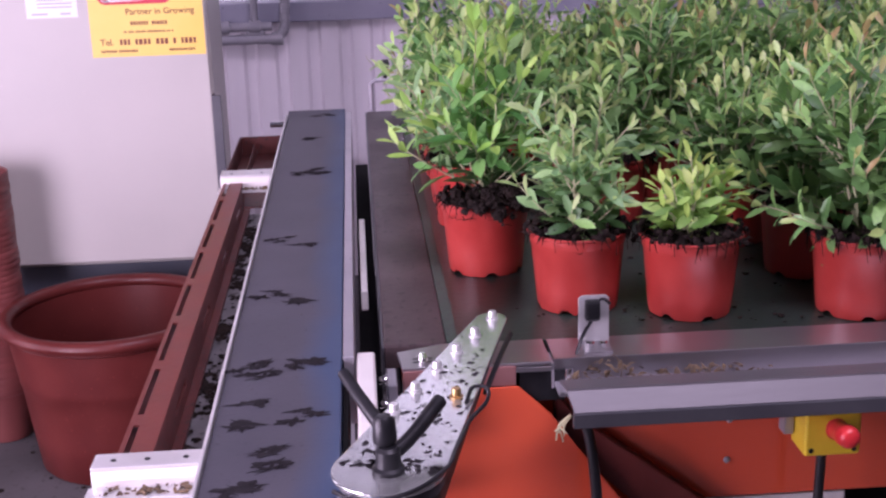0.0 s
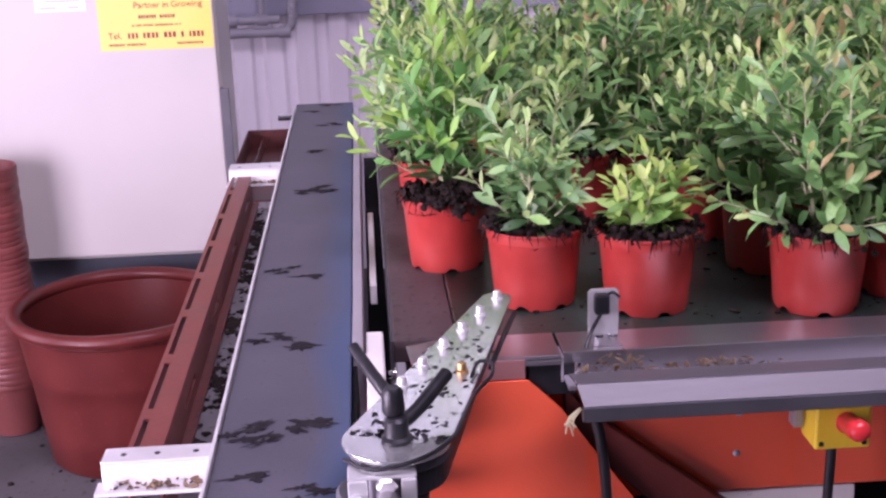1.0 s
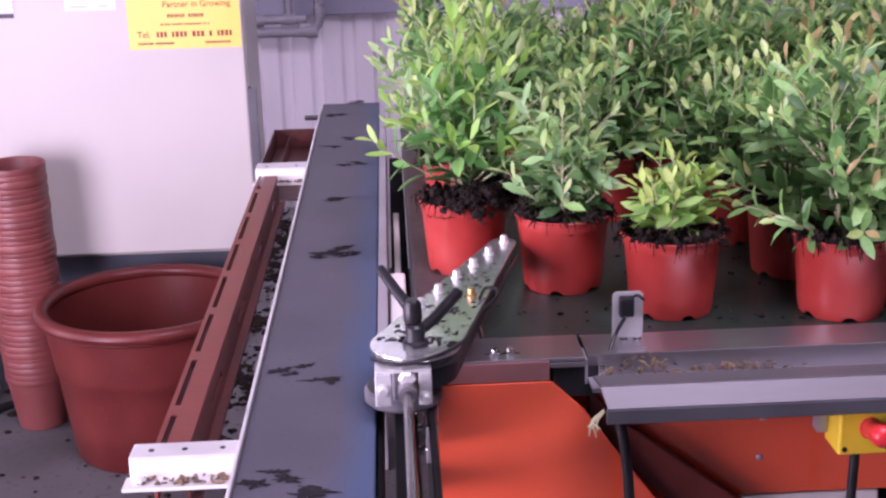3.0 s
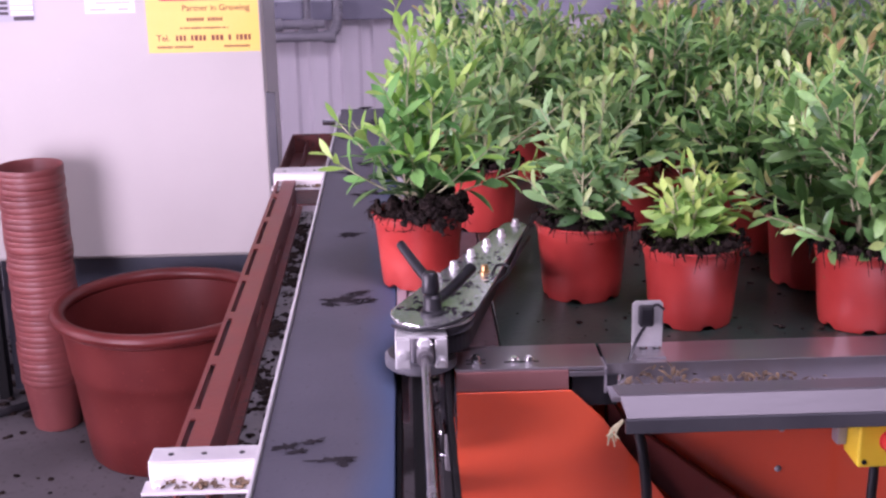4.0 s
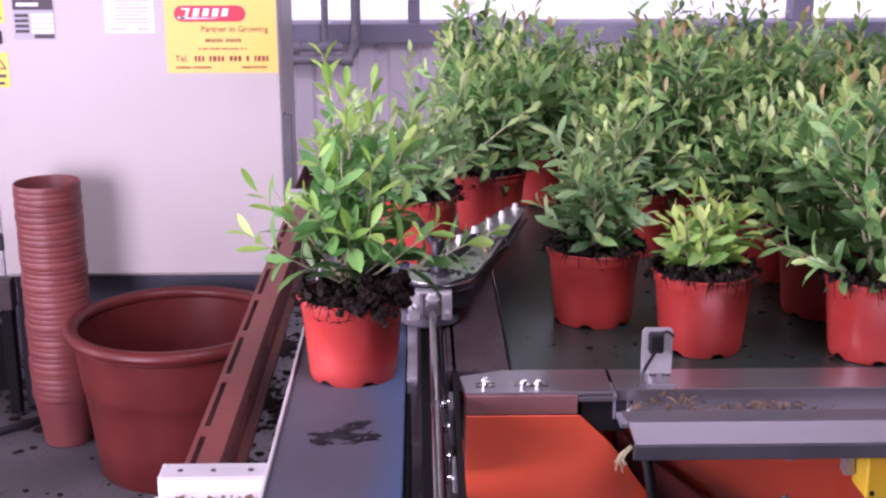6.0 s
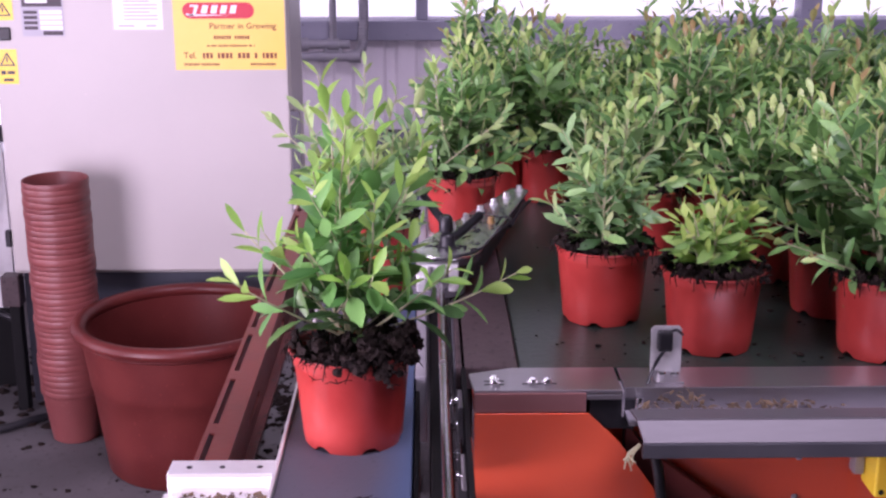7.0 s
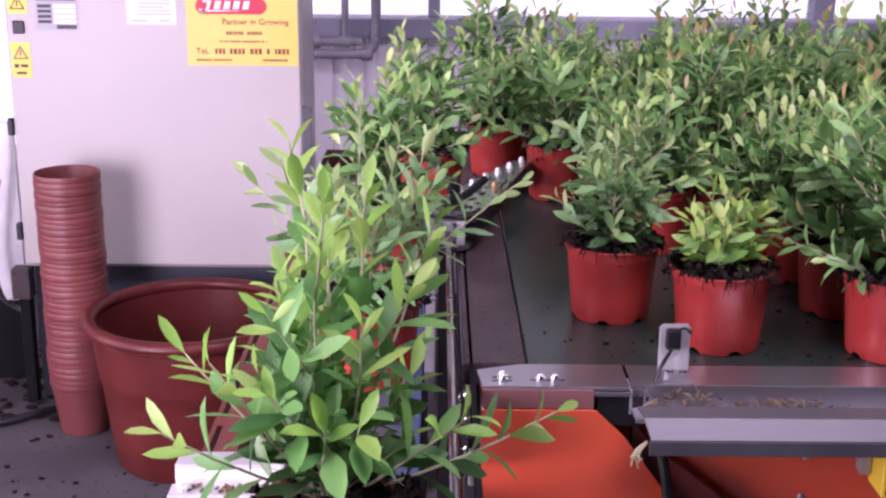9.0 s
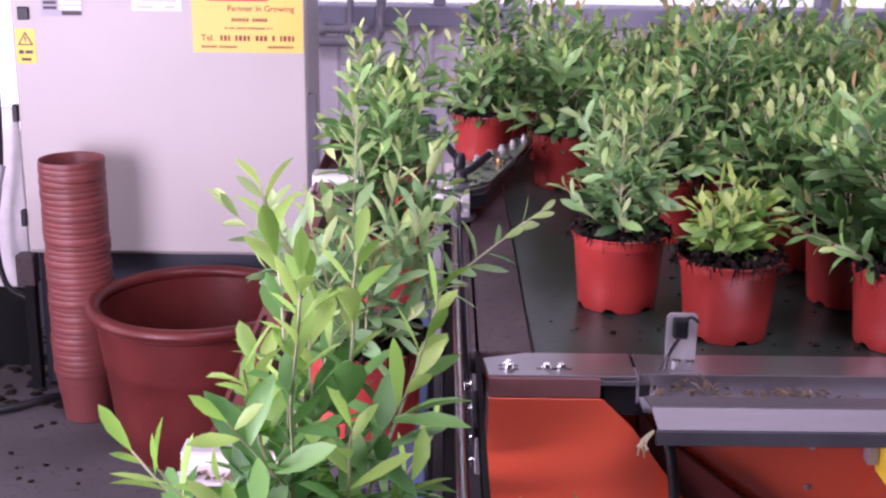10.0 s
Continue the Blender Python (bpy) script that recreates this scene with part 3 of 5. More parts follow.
def slot_rail(y0, y1, name="slotted_rail"):
    """A red-brown channel with a row of slots in its top."""
    r = thing(name, -0.155, y0, 0.77, "red-brown painted steel channel with a row of slots", "rail")
    w, L = 0.019, y1 - y0
    pitch, sl, sw, off = 0.171, 0.142, 0.0034, -0.010
    ys = [0.0, 0.004, 0.102]
    while ys[-1] < L - 0.001:
        ys += [min(ys[-1] + pitch - sl, L), min(ys[-1] + pitch, L)]
    ys = [y for k, y in enumerate(ys) if k == 0 or y > ys[k - 1] + 1e-5]
    bm = bmesh.new()
    grid = [[bm.verts.new((x, y, -0.003)) for x in (-w, off - sw, off + sw, w)] for y in ys]
    faces = [bm.faces.new((grid[k][c], grid[k][c + 1], grid[k + 1][c + 1], grid[k + 1][c])) for k in range(len(ys) - 1) for c in range(3) if not (c == 1 and k % 2 == 1)]
    up = bmesh.ops.extrude_face_region(bm, geom=faces)
    for v in up["geom"]:
        if isinstance(v, bmesh.types.BMVert):
            v.co.z = 0.0
    part("top_flange", bm, M_RAIL, r)
    # the web towards the belt has a sparser row of slots
    ys = [0.0]
    while ys[-1] < L - 0.30:
        ys += [ys[-1] + 0.20, ys[-1] + 0.30]
    ys.append(L)
    bm = bmesh.new()
    grid = [[bm.verts.new((w - 0.003, y, z)) for z in (-0.058, -0.036, -0.026, -0.0032)] for y in ys]
    faces = [bm.faces.new((grid[k][c], grid[k][c + 1], grid[k + 1][c + 1], grid[k + 1][c])) for k in range(len(ys) - 1) for c in range(3) if not (c == 1 and k % 2 == 1)]
    side = bmesh.ops.extrude_face_region(bm, geom=faces)
    for v in side["geom"]:
        if isinstance(v, bmesh.types.BMVert):
            v.co.x = w
    # this web faces away from the light; the darker paint carries its shade
    part("web", bm, M_PAN, r, "dirty red-brown web with slots, darkened for its shaded side")
    part("web", box(-w, -w + 0.003, 0, L, -0.058, -0.0032), M_RAIL, r)
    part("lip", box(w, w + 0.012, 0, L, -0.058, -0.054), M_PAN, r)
    return r


slot_rail(1.111, 2.372)


def far_pan():
    # the shade that falls on the pan is in its paint
    p = thing("catch_pan", -0.135, 2.435, 0.70, "red-brown catch pan beside the belt end, darkened for shade", "pan")
    part("pan_floor", box(-0.05, 0.052, 0, 0.50, 0.0, 0.004), M_PAN, p)
    part("pan_side", box(-0.053, -0.0502, 0, 0.50, 0.0, 0.05, 0.001), M_PAN, p)
    part("pan_end", box(-0.05, 0.052, 0.4965, 0.50, 0.0042, 0.05, 0.001), M_PAN, p)
    part("pan_divider", box(-0.018, -0.015, 0.0, 0.4960, 0.0042, 0.035, 0.001), M_PAN, p)


far_pan()


def soil_tray():
    t = thing("spill_tray", -0.108, 1.165, 0.70, "narrow galvanised spill tray caked with peat", "tray")
    part("tray_floor", box(-0.030, 0.029, 0, 1.21, 0.0, 0.004), M_TRAY, t)
    part("tray_lip", box(-0.0335, -0.030, 0, 1.21, 0.0, 0.022), M_STEEL_DULL, t)
    rnd = random.Random(12)
    bm = bmesh.new()
    heaps = [(rnd.triangular(-0.026, 0.026, 0.014), rnd.uniform(0.03, 1.18), rnd.uniform(0.004, 0.011)) for k in range(46)]
    for k in range(760):
        s = rnd.triangular(0.0008, 0.0058, 0.0013)
        hx, hy, hs = rnd.choice(heaps)
        if k % 5 == 0:
            hx, hy, hs = rnd.uniform(-0.026, 0.026), rnd.uniform(0.03, 1.18), 0.0
        tmp = bmesh.new()
        bmesh.ops.create_icosphere(tmp, subdivisions=1, radius=s)
        for v in tmp.verts:
            v.co *= rnd.uniform(0.6, 1.3)
        merge(bm, tmp, Matrix.Translation((max(-0.027, min(0.026, rnd.gauss(hx, hs))), max(0.01, min(1.2, rnd.gauss(hy, 2 * hs))), 0.005)) @ Matrix.Diagonal((1.6, rnd.uniform(1, 2.5), 0.5, 1)))
    ob = part("peat_crumbs", bm, M_SOIL)
    ob.matrix_world = pose(-0.108, 1.165, 0.70)
    tagged(ob, "dark peat crumbs spilt in the tray", "peat", kind="stuff")


soil_tray()


def cross_bar(y, x0, x1, z, h, holes, label, deep=0.034):
    b = thing("cross_bar", (x0 + x1) / 2, y, z, label, "bar")
    w = (x1 - x0) / 2
    part("top_plate", box(-w, w, 0, deep, -0.004, 0, 0.0012), M_ALU, b)
    part("front_web", box(-w, w, 0.0, 0.004, -h, -0.0042, 0.001), M_WHITE_PLASTIC, b)
    part("foot_flange", box(-w - 0.004, w, -0.028, 0.0, -h, -h + 0.004, 0.001), M_ALU, b)
    part("web_rib", box(-w, w, -0.0012, 0.0, -h * 0.62, -h * 0.62 + 0.002, 0.0004), M_WHITE_PLASTIC, b)
    part("bolt", lathe([(0, 0.006), (0.006, 0.006), (0.0075, 0.0045), (0.0075, 0), (0, 0)], 6, m=pose(-w + 0.012, -0.014, -h + 0.004)), M_ALU, b)
    for x in holes:
        part("hole", tube([(x, 0.016, -0.002), (x, 0.016, 0.0006)], 0.0032, 10), M_BLACK, b)
    rnd = random.Random(3)
    bm = bmesh.new()
    for k in range(80):
        tmp = bmesh.new()
        bmesh.ops.create_icosphere(tmp, subdivisions=1, radius=rnd.triangular(0.0008, 0.0042, 0.0012))
        merge(bm, tmp, pose((x0 + x1) / 2 + rnd.uniform(-w * 0.8, w * 0.9), y - rnd.uniform(0.004, 0.024), z - h + 0.006, rnd.uniform(0, 90), 0, rnd.uniform(0, 180)) @ Matrix.Diagonal((1.8, 0.7, 0.6, 1)))
    tagged(part("peat_crumbs", bm, M_CHIP), "peat and dry scraps on the bar flange", "peat", kind="stuff")
    return b


cross_bar(1.075, -0.190, -0.077, 0.785, 0.026, (-0.035, 0.0, 0.04), "pale painted angle bar beside the belt")
cross_bar(2.375, -0.180, -0.077, 0.785, 0.030, (-0.03, 0.03), "pale aluminium cross bar beside the belt", 0.05)


def upright():
    u = thing("upright_post", -0.205, 2.66, 0.0, "dark grey steel upright beside the conveyor", "post")
    part("post_web", box(-0.012, 0.008, 0, 0.006, 0, 0.90, 0.001), M_DARK_EDGE, u)
    part("post_flange", box(-0.012, -0.006, 0.006, 0.03, 0, 0.90, 0.001), M_DARK_EDGE, u)


upright()


# ---- wide table with green belt ----
def wide_table():
    t = thing("belt_table", 0, 0, 0, "wide green belt table with brown side strip and orange frame", "conveyor")
    part("side_strip", box(0.121, 0.199, 1.342, 2.93, H - 0.03, H, 0.002), M_STRIP, t, "brown dirty sliding strip")
    part("belt", box(0.2, 1.75, 1.340, 2.93, H - 0.03, H - 0.001, 0.003), M_MAT, t, "dark green belt")
    global BORDER
    BORDER = part("belt_border", box(0.1995, 0.214, 1.344, 2.92, H - 0.002, H + 0.0006), surface("pale_green_edge", (0.028, 0.048, 0.038), (0.048, 0.075, 0.058), 0.6, scale=40, fine=120, bump=0.1, spots=(0.03, 0.035, 0.03), spot_at=0.58), t, "pale green belt border")
    # solid near-black block standing for the shade under the table
    part("underside_shade_block", box(0.14, 1.75, 1.36, 2.92, 0.30, H - 0.032), M_DARK, t)
    part("outer_edge", box(0.118, 0.1205, 1.342, 2.93, H - 0.06, H - 0.002), M_DARK_EDGE, t)
    # steel plate at the corner and the gutter along the front
    plate = part("corner_plate", prism([(0.136, 1.318), (0.141, 1.262), (0.318, 1.262), (0.318, 1.338), (0.19, 1.338)], H - 0.004, H + 0.001, 0.0008), M_STEEL, t, "stainless corner plate with bolts")
    # steel lip; the reflection of the orange panel is put into its colour
    part("plate_lip", box(0.141, 0.275, 1.2585, 1.2625, H - 0.026, H - 0.002, 0.0008), surface("reflection_tinted_steel", (0.30, 0.13, 0.12), (0.36, 0.17, 0.16), 0.35, 0.4, scale=8, fine=90, bump=0.05), t)
    part("plate_edge", box(0.2755, 0.318, 1.2585, 1.2615, H - 0.010, H - 0.0042, 0.0006), M_STEEL, t)
    part("end_tab", box(0.3185, 0.3215, 1.262, 1.300, H - 0.034, H - 0.002, 0.0006), M_STEEL_DULL, t)
    for x, y in ((0.166, 1.292), (0.166, 1.281), (0.212, 1.283), (0.230, 1.283)):
        part("bolt", lathe([(0, 0.0070), (0.0038, 0.0070), (0.0046, 0.006), (0.0046, 0.0030), (0.0065, 0.003), (0.0065, 0.0), (0, 0)], 12, m=pose(x, y, H + 0.001)), M_CHROME, plate, smooth=True)
        part("slot", box(x - 0.012, x + 0.012, y - 0.0018, y + 0.0018, H + 0.001, H + 0.0014), M_BLACK, plate)
    part("gutter_deck", box(0.322, 1.75, 1.272, 1.338, H - 0.004, H + 0.0005, 0.001), M_STEEL, t, "stainless deck strip")
    part("gutter_back", box(0.322, 1.75, 1.268, 1.272, H - 0.030, H + 0.0015, 0.0008), M_STEEL, t)
    part("gutter_floor", box(0.322, 1.75, 1.226, 1.268, H - 0.030, H - 0.026), M_STEEL_DULL, t)
    part("gutter_front", prism([(0.326, 1.196), (1.75, 1.196), (1.75, 1.226), (0.322, 1.226)], H - 0.012, H - 0.008, 0.001), M_NOSE, t)
    bm = bmesh.new()
    v = [bm.verts.new(c) for c in ((0.326, 1.196, H - 0.010), (1.75, 1.196, H - 0.010), (1.75, 1.178, H - 0.030), (0.332, 1.178, H - 0.030),
                                    (0.332, 1.181, H - 0.032), (1.75, 1.181, H - 0.032), (1.75, 1.199, H - 0.013), (0.326, 1.199, H - 0.013))]
    for f in ((0, 1, 2, 3), (3, 2, 5, 4), (4, 5, 6, 7), (0, 3, 4, 7), (1, 6, 5, 2)):
        bm.faces.new([v[i] for i in f])
    part("gutter_nose", bm, M_NOSE, t, "sloping stainless gutter nose")
    part("gutter_rim", box(0.330, 1.75, 1.174, 1.182, H - 0.048, H - 0.0305, 0.001), M_DARK_EDGE, t, "dark lower rim")
    # orange panels
    part("front_panel", prism([(0.141, -0.027), (0.278, -0.027), (0.318, -0.066), (0.402, -0.184), (0.55, -0.40), (0.141, -0.40)], 0, 0.003, 0.001), M_ORANGE, t, "glossy orange front panel").matrix_basis = pose(0, 1.260, H, 90, 0, 0)
    part("side_panel", box(0.141, 0.144, 1.262, 1.36, 0.35, H - 0.03), M_ORANGE, t)
    back = part("rear_panel", box(0.30, 1.75, 1.300, 1.304, 0.588, H - 0.034, 0.001), M_ORANGE, t, "glossy orange rear panel")
    for x, z in ((0.548, 0.695), (0.546, 0.640), (0.90, 0.695)):
        part("screw", lathe([(0, 0.003), (0.003, 0.002), (0.0045, 0.0), (0, 0)], 10, m=pose(x, 1.299, z, 90)), M_STEEL_DULL, back)
    # pale block added in place of the bright floor patch under the panel
    part("bright_patch_block", box(0.50, 0.706, 1.306, 1.335, 0.47, 0.583, 0.002), M_WHITE_PLASTIC, t, "pale block for the bright patch of floor under the panel")
    part("brace", prism([(0.325, -0.045), (0.352, -0.080), (0.535, -0.22), (0.445, -0.22), (0.325, -0.105)], 0, 0.02, 0.002), M_RAIL, t, "dark red diagonal brace").matrix_basis = pose(0, 1.294, H, 90, 0, 0)
    # black block put in for the shade of the gap beside the plate
    part("plate_gap_shade", box(0.28, 0.335, 1.264, 1.292, H - 0.05, H - 0.012), M_BLACK, t)
    for x in (0.20, 1.6):
        for y in (1.40, 2.85):
            part("leg", box(x - 0.03, x + 0.03, y - 0.03, y + 0.03, 0, 0.32, 0.003), M_ORANGE, t)
    # roller chain side parts in the gap
    part("lug", box(0.122, 0.134, 1.245, 1.30, H - 0.06, H - 0.012, 0.002), M_STEEL_DULL, t)
    part("lug", box(0.124, 0.138, 1.20, 1.245, H - 0.10, H - 0.05, 0.002), M_CHROME, t)
    for y, z in ((1.285, 0.778), (1.262, 0.756), (1.236, 0.730), (1.214, 0.712)):
        part("side_bolt", lathe([(0, 0.009), (0.004, 0.009), (0.0055, 0.007), (0.0055, 0.002), (0.008, 0.0015), (0.008, 0.0), (0, 0)], 10, m=pose(0.1215, y, z, 0, -90, 0)), M_CHROME, t, smooth=True)
    part("guide_plate", box(0.094, 0.104, 1.62, 2.02, H - 0.05, H - 0.02, 0.002), M_WHITE_PLASTIC, t)
    # near-black strip for the shade down in the gap
    part("gap_shade_floor", box(0.088, 0.118, 0.6, 2.93, H - 0.16, H - 0.13), M_DARK, t)


wide_table()


def gutter_scraps():
    rnd = random.Random(7)
    bm = bmesh.new()
    for k in range(95):
        x = rnd.choice((rnd.gauss(0.385, 0.022), rnd.uniform(0.34, 0.60), rnd.gauss(0.50, 0.025)))
        l, w = rnd.uniform(0.003, 0.011), rnd.uniform(0.0012, 0.004)
        tmp = bmesh.new()
        v = [tmp.verts.new(c) for c in ((-l, 0, 0), (0, -w, rnd.uniform(0, 0.003)), (l, 0, rnd.uniform(-0.001, 0.004)), (0, w, 0.001), (0, 0, 0.003))]
        for a, b in ((0, 1), (1, 2), (2, 3), (3, 0)):
            tmp.faces.new((v[a], v[b], v[4]))
        pile = 0.020 * math.exp(-((x - 0.385) / 0.03) ** 2)
        merge(bm, tmp, pose(x, rnd.uniform(1.230, 1.264), H - 0.020 + rnd.uniform(0, 1) * pile + 0.004, rnd.uniform(-40, 40), rnd.uniform(-40, 40), rnd.uniform(0, 360)))
    tagged(part("leaf_scraps", bm, M_CHIP), "dry leaf scraps lying in the steel gutter", "leaf scraps", kind="stuff")
    w = thing("plant_scrap", 0.318, 1.192, H - 0.05, "pale root scrap hanging from the gutter corner", "plant scrap")
    bm = bmesh.new()
    for k in range(7):
        a = rnd.uniform(0, 6.28)
        tube(smooth_curve([(0.012, 0.0, 0.012), (0.004 * math.cos(a), -0.002, 0.0), (rnd.uniform(-0.012, 0.008), rnd.uniform(-0.006, 0.002), rnd.uniform(-0.022, -0.004))], 4), 0.0022, 5, bm, 0.0008)
    part("root_strands", bm, plain("pale_root", (0.55, 0.50, 0.30), 0.7), w)


gutter_scraps()


def emergency_stop():
    e = thing("emergency_stop", 0.646, 1.212, 0.733, "yellow emergency stop box with red mushroom button", "switch")
    part("housing", box(-0.034, 0.034, -0.004, 0.046, -0.050, 0.018, 0.004, seg=3), M_YELLOW, e)
    part("mounting_plate", box(-0.048, -0.036, 0.03, 0.05, -0.035, 0.018, 0.001), M_STEEL_DULL, e)
    for x in (-0.026, 0.026):
        for z in (-0.042, 0.010):
            part("screw", lathe([(0, 0.0012), (0.003, 0.0012), (0.0034, 0), (0, 0)], 10, m=pose(x, -0.004, z, 90)), M_BLACK, e)
    b = part("button", lathe([(0, 0.0368), (0.00738, 0.03606), (0.01271, 0.03358), (0.01542, 0.02944), (0.01574, 0.02024), (0.0146, 0.01656), (0.01378, 0.01472), (0.01378, 0.00276), (0.01558, 0.0023), (0.01558, 0), (0, 0)], 32, m=pose(0.003, -0.004, -0.015, 84, 0, 6) @ Matrix.Diagonal((0.86, 0.86, 1.14, 1))), M_RED, e, "red mushroom push button", True)
    part("cable", tube([(-0.004, 0.02, -0.050), (-0.004, 0.02, -0.075), (-0.008, 0.022, -0.30)], 0.006, 10), M_BLACK, e, "black cable", True)


emergency_stop()


def sensor_bracket():
    s = thing("sensor_bracket", 0.379, 1.318, H, "bright zinc angle bracket with a black sensor", "sensor")
    part("upright_plate", prism([(-0.019, 0.0), (0.019, 0.0), (0.019, 0.058), (0.015, 0.062), (-0.015, 0.062), (-0.019, 0.058)], 0, 0.002, 0.0005), M_ZINC, s).matrix_basis = pose(0, 0.002, 0.0, 90, 0, 0)
    part("foot_plate", box(-0.019, 0.017, -0.038, 0.0, 0.0006, 0.003, 0.0006), M_STEEL, s)
    for x in (-0.008, 0.008):
        part("nut", lathe([(0, 0.007), (0.004, 0.007), (0.0055, 0.005), (0.0055, 0), (0, 0)], 6, m=pose(x, -0.020, 0.003)), M_CHROME, s)
    part("sensor", box(-0.012, 0.006, -0.014, 0.0, 0.032, 0.058, 0.003), M_BLACK, s, "small black sensor block")
    part("cable", tube(smooth_curve([(-0.004, -0.010, 0.034), (-0.018, -0.020, 0.015), (-0.030, -0.040, -0.005), (-0.036, -0.052, -0.018)], 5), 0.0022, 8), M_BLACK, s, smooth=True)
    part("tail_cable", tube(smooth_curve([(0.002, -0.008, 0.056), (0.010, -0.010, 0.060), (0.018, -0.012, 0.054)], 5), 0.0018, 8), M_BLACK, s, smooth=True)
    part("cable_stub", tube([(-0.040, -0.056, -0.024), (-0.040, -0.056, -0.008)], 0.006, 12), M_CHROME, s, smooth=True)


sensor_bracket()


def hanging_cable():
    c = thing("hanging_cable", 0.345, 1.22, 0.40, "black cable hanging under the steel gutter", "cable")
    part("cable_run", tube(smooth_curve([(0.0, 0.0, 0.36), (0.012, -0.01, 0.31), (0.020, -0.012, 0.2), (0.016, -0.01, 0.0)], 6), 0.0065, 10), M_BLACK, c, smooth=True)


hanging_cable()


# ---- the deflector arm ----
ARM_X, ARM_Y, ARM_Z = 0.115, 0.865, 0.870


def deflector_arm():
    a = thing("deflector_arm", ARM_X, ARM_Y, ARM_Z, "soil-spattered zinc deflector arm with bolts and clamp levers", "machine arm")
    tip, R, r = Vector((0.129, 0.368)), 0.050, 0.018
    d = tip.normalized()
    base = math.atan2(d.y, d.x)
    spread = math.acos((R - r) / tip.length)
    outl = [(R * math.cos(t), R * math.sin(t)) for t in [base + spread + (2 * math.pi - 2 * spread) * k / 22 for k in range(23)]]
    outl += [(tip.x + r * math.cos(t), tip.y + r * math.sin(t)) for t in [base - spread + 2 * spread * k / 12 for k in range(13)]]
    top = part("top_plate", prism(outl, -0.004, 0.0, 0.0008), M_ARM, a, "soil-spattered zinc plate")
    small = [(x * 0.93 + 0.003, y * 0.955 + 0.006) for x, y in outl]
    part("belt_loop", prism([(x * 0.86 + 0.004, y * 0.95 + 0.008) for x, y in outl], -0.040, -0.016, 0.002), M_BLACK, a, "black rubber drive band")
    part("inner_plate", prism(small, -0.016, -0.0042, 0.0), M_DARK_EDGE, a)
    part("pulley", lathe([(0, -0.066), (0.040, -0.066), (0.043, -0.063), (0.043, -0.052), (0.040, -0.049), (0, -0.049)], 40, m=pose(-0.015, 0, 0)), M_RUBBER, a, "grey rubber pulley", True)
    for x, y in ((0.130, 0.364), (0.105, 0.312), (0.081, 0.265), (0.057, 0.218), (0.032, 0.166), (0.009, 0.117), (0.071, 0.146)):
        part("bolt", lathe([(0, 0.010), (0.0040, 0.010), (0.0048, 0.0085), (0.0048, 0.0025), (0.0068, 0.002), (0.0068, 0.0), (0, 0)], 12, m=pose(x, y, 0)), M_BRASS if (x, y) == (0.071, 0.146) else M_ZINC, top, smooth=True)
    # soil flung on the plate
    rnd = random.Random(91)
    bm = bmesh.new()
    for k in range(170):
        s = rnd.random() ** 2.2 * 0.9
        c = tip * s + Vector((-d.y, d.x)) * rnd.choice((-1, 1)) * abs(rnd.gauss(0.45, 0.3)) * (R * (1 - s) + r * s)
        if abs((c - tip * s).length) > (R * (1 - s) + r * s) * 0.88:
            continue
        size = rnd.triangular(0.0005, 0.0048, 0.0007) * (1.15 - 0.6 * s)
        tmp = bmesh.new()
        bmesh.ops.create_circle(tmp, cap_ends=True, radius=size, segments=9)
        for v in tmp.verts:
            v.co *= rnd.uniform(0.55, 1.35)
        up = bmesh.ops.extrude_face_region(tmp, geom=tmp.faces[:])
        for v in up["geom"]:
            if isinstance(v, bmesh.types.BMVert):
                v.co = Vector((v.co.x * 0.8, v.co.y * 0.8, 0.0007))
        merge(bm, tmp, pose(c.x, c.y, 0.0, 0, 0, rnd.uniform(0, 360)) @ Matrix.Diagonal((1.5, 0.8, 1, 1)))
    flung = part("soil_specks", bm, M_SMEAR, a, "dark soil specks")
    flung["kind"] = "stuff"
    # two clamp levers stacked on the pivot
    post = part("pivot_post", lathe([(0, 0.024), (0.008, 0.024), (0.0108, 0.021), (0.0112, 0.006), (0.0145, 0.004), (0.0145, 0.0), (0, 0)], 24, m=pose(0, -0.006, 0)), M_BLACK, a, "black clamp hub", True)
    part("clamp_hub", lathe([(0, 0.050), (0.006, 0.050), (0.0095, 0.046), (0.0108, 0.028), (0.0095, 0.0245), (0, 0.0245)], 24, m=pose(-0.002, 0.0, 0)), M_BLACK, a, smooth=True)
    part("lever", tube(smooth_curve([(0.004, -0.002, 0.014), (0.022, 0.020, 0.020), (0.050, 0.062, 0.034)], 5), 0.0066, 12, None, 0.0070), M_BLACK, a, "black clamp lever", True)
    part("lever", tube(smooth_curve([(-0.004, 0.004, 0.038), (-0.018, 0.026, 0.050), (-0.036, 0.062, 0.066)], 5), 0.0068, 12, None, 0.0056), M_BLACK, a, "black clamp lever", True)
    # clamp block, push rod and guide
    part("clamp_top", box(-0.045, 0.015, -0.058, -0.030, -0.012, -0.0085, 0.0012), M_ZINC, a, "bent zinc clamp bracket")
    for x0, x1 in ((-0.045, -0.028), (0.001, 0.015)):
        leg = part("clamp_leg", box(x0, x1, -0.060, -0.056, -0.048, -0.012, 0.0012), M_ZINC, a, "bent zinc clamp bracket")
        part("bolt", lathe([(0, 0.008), (0.0045, 0.008), (0.0055, 0.006), (0.0055, 0.0015), (0.0075, 0.001), (0.0075, 0.0), (0, 0)], 12,
                           m=pose((x0 + x1) / 2, -0.060, -0.040 if x0 > 0 else -0.030, 90)), M_ZINC, leg, smooth=True)
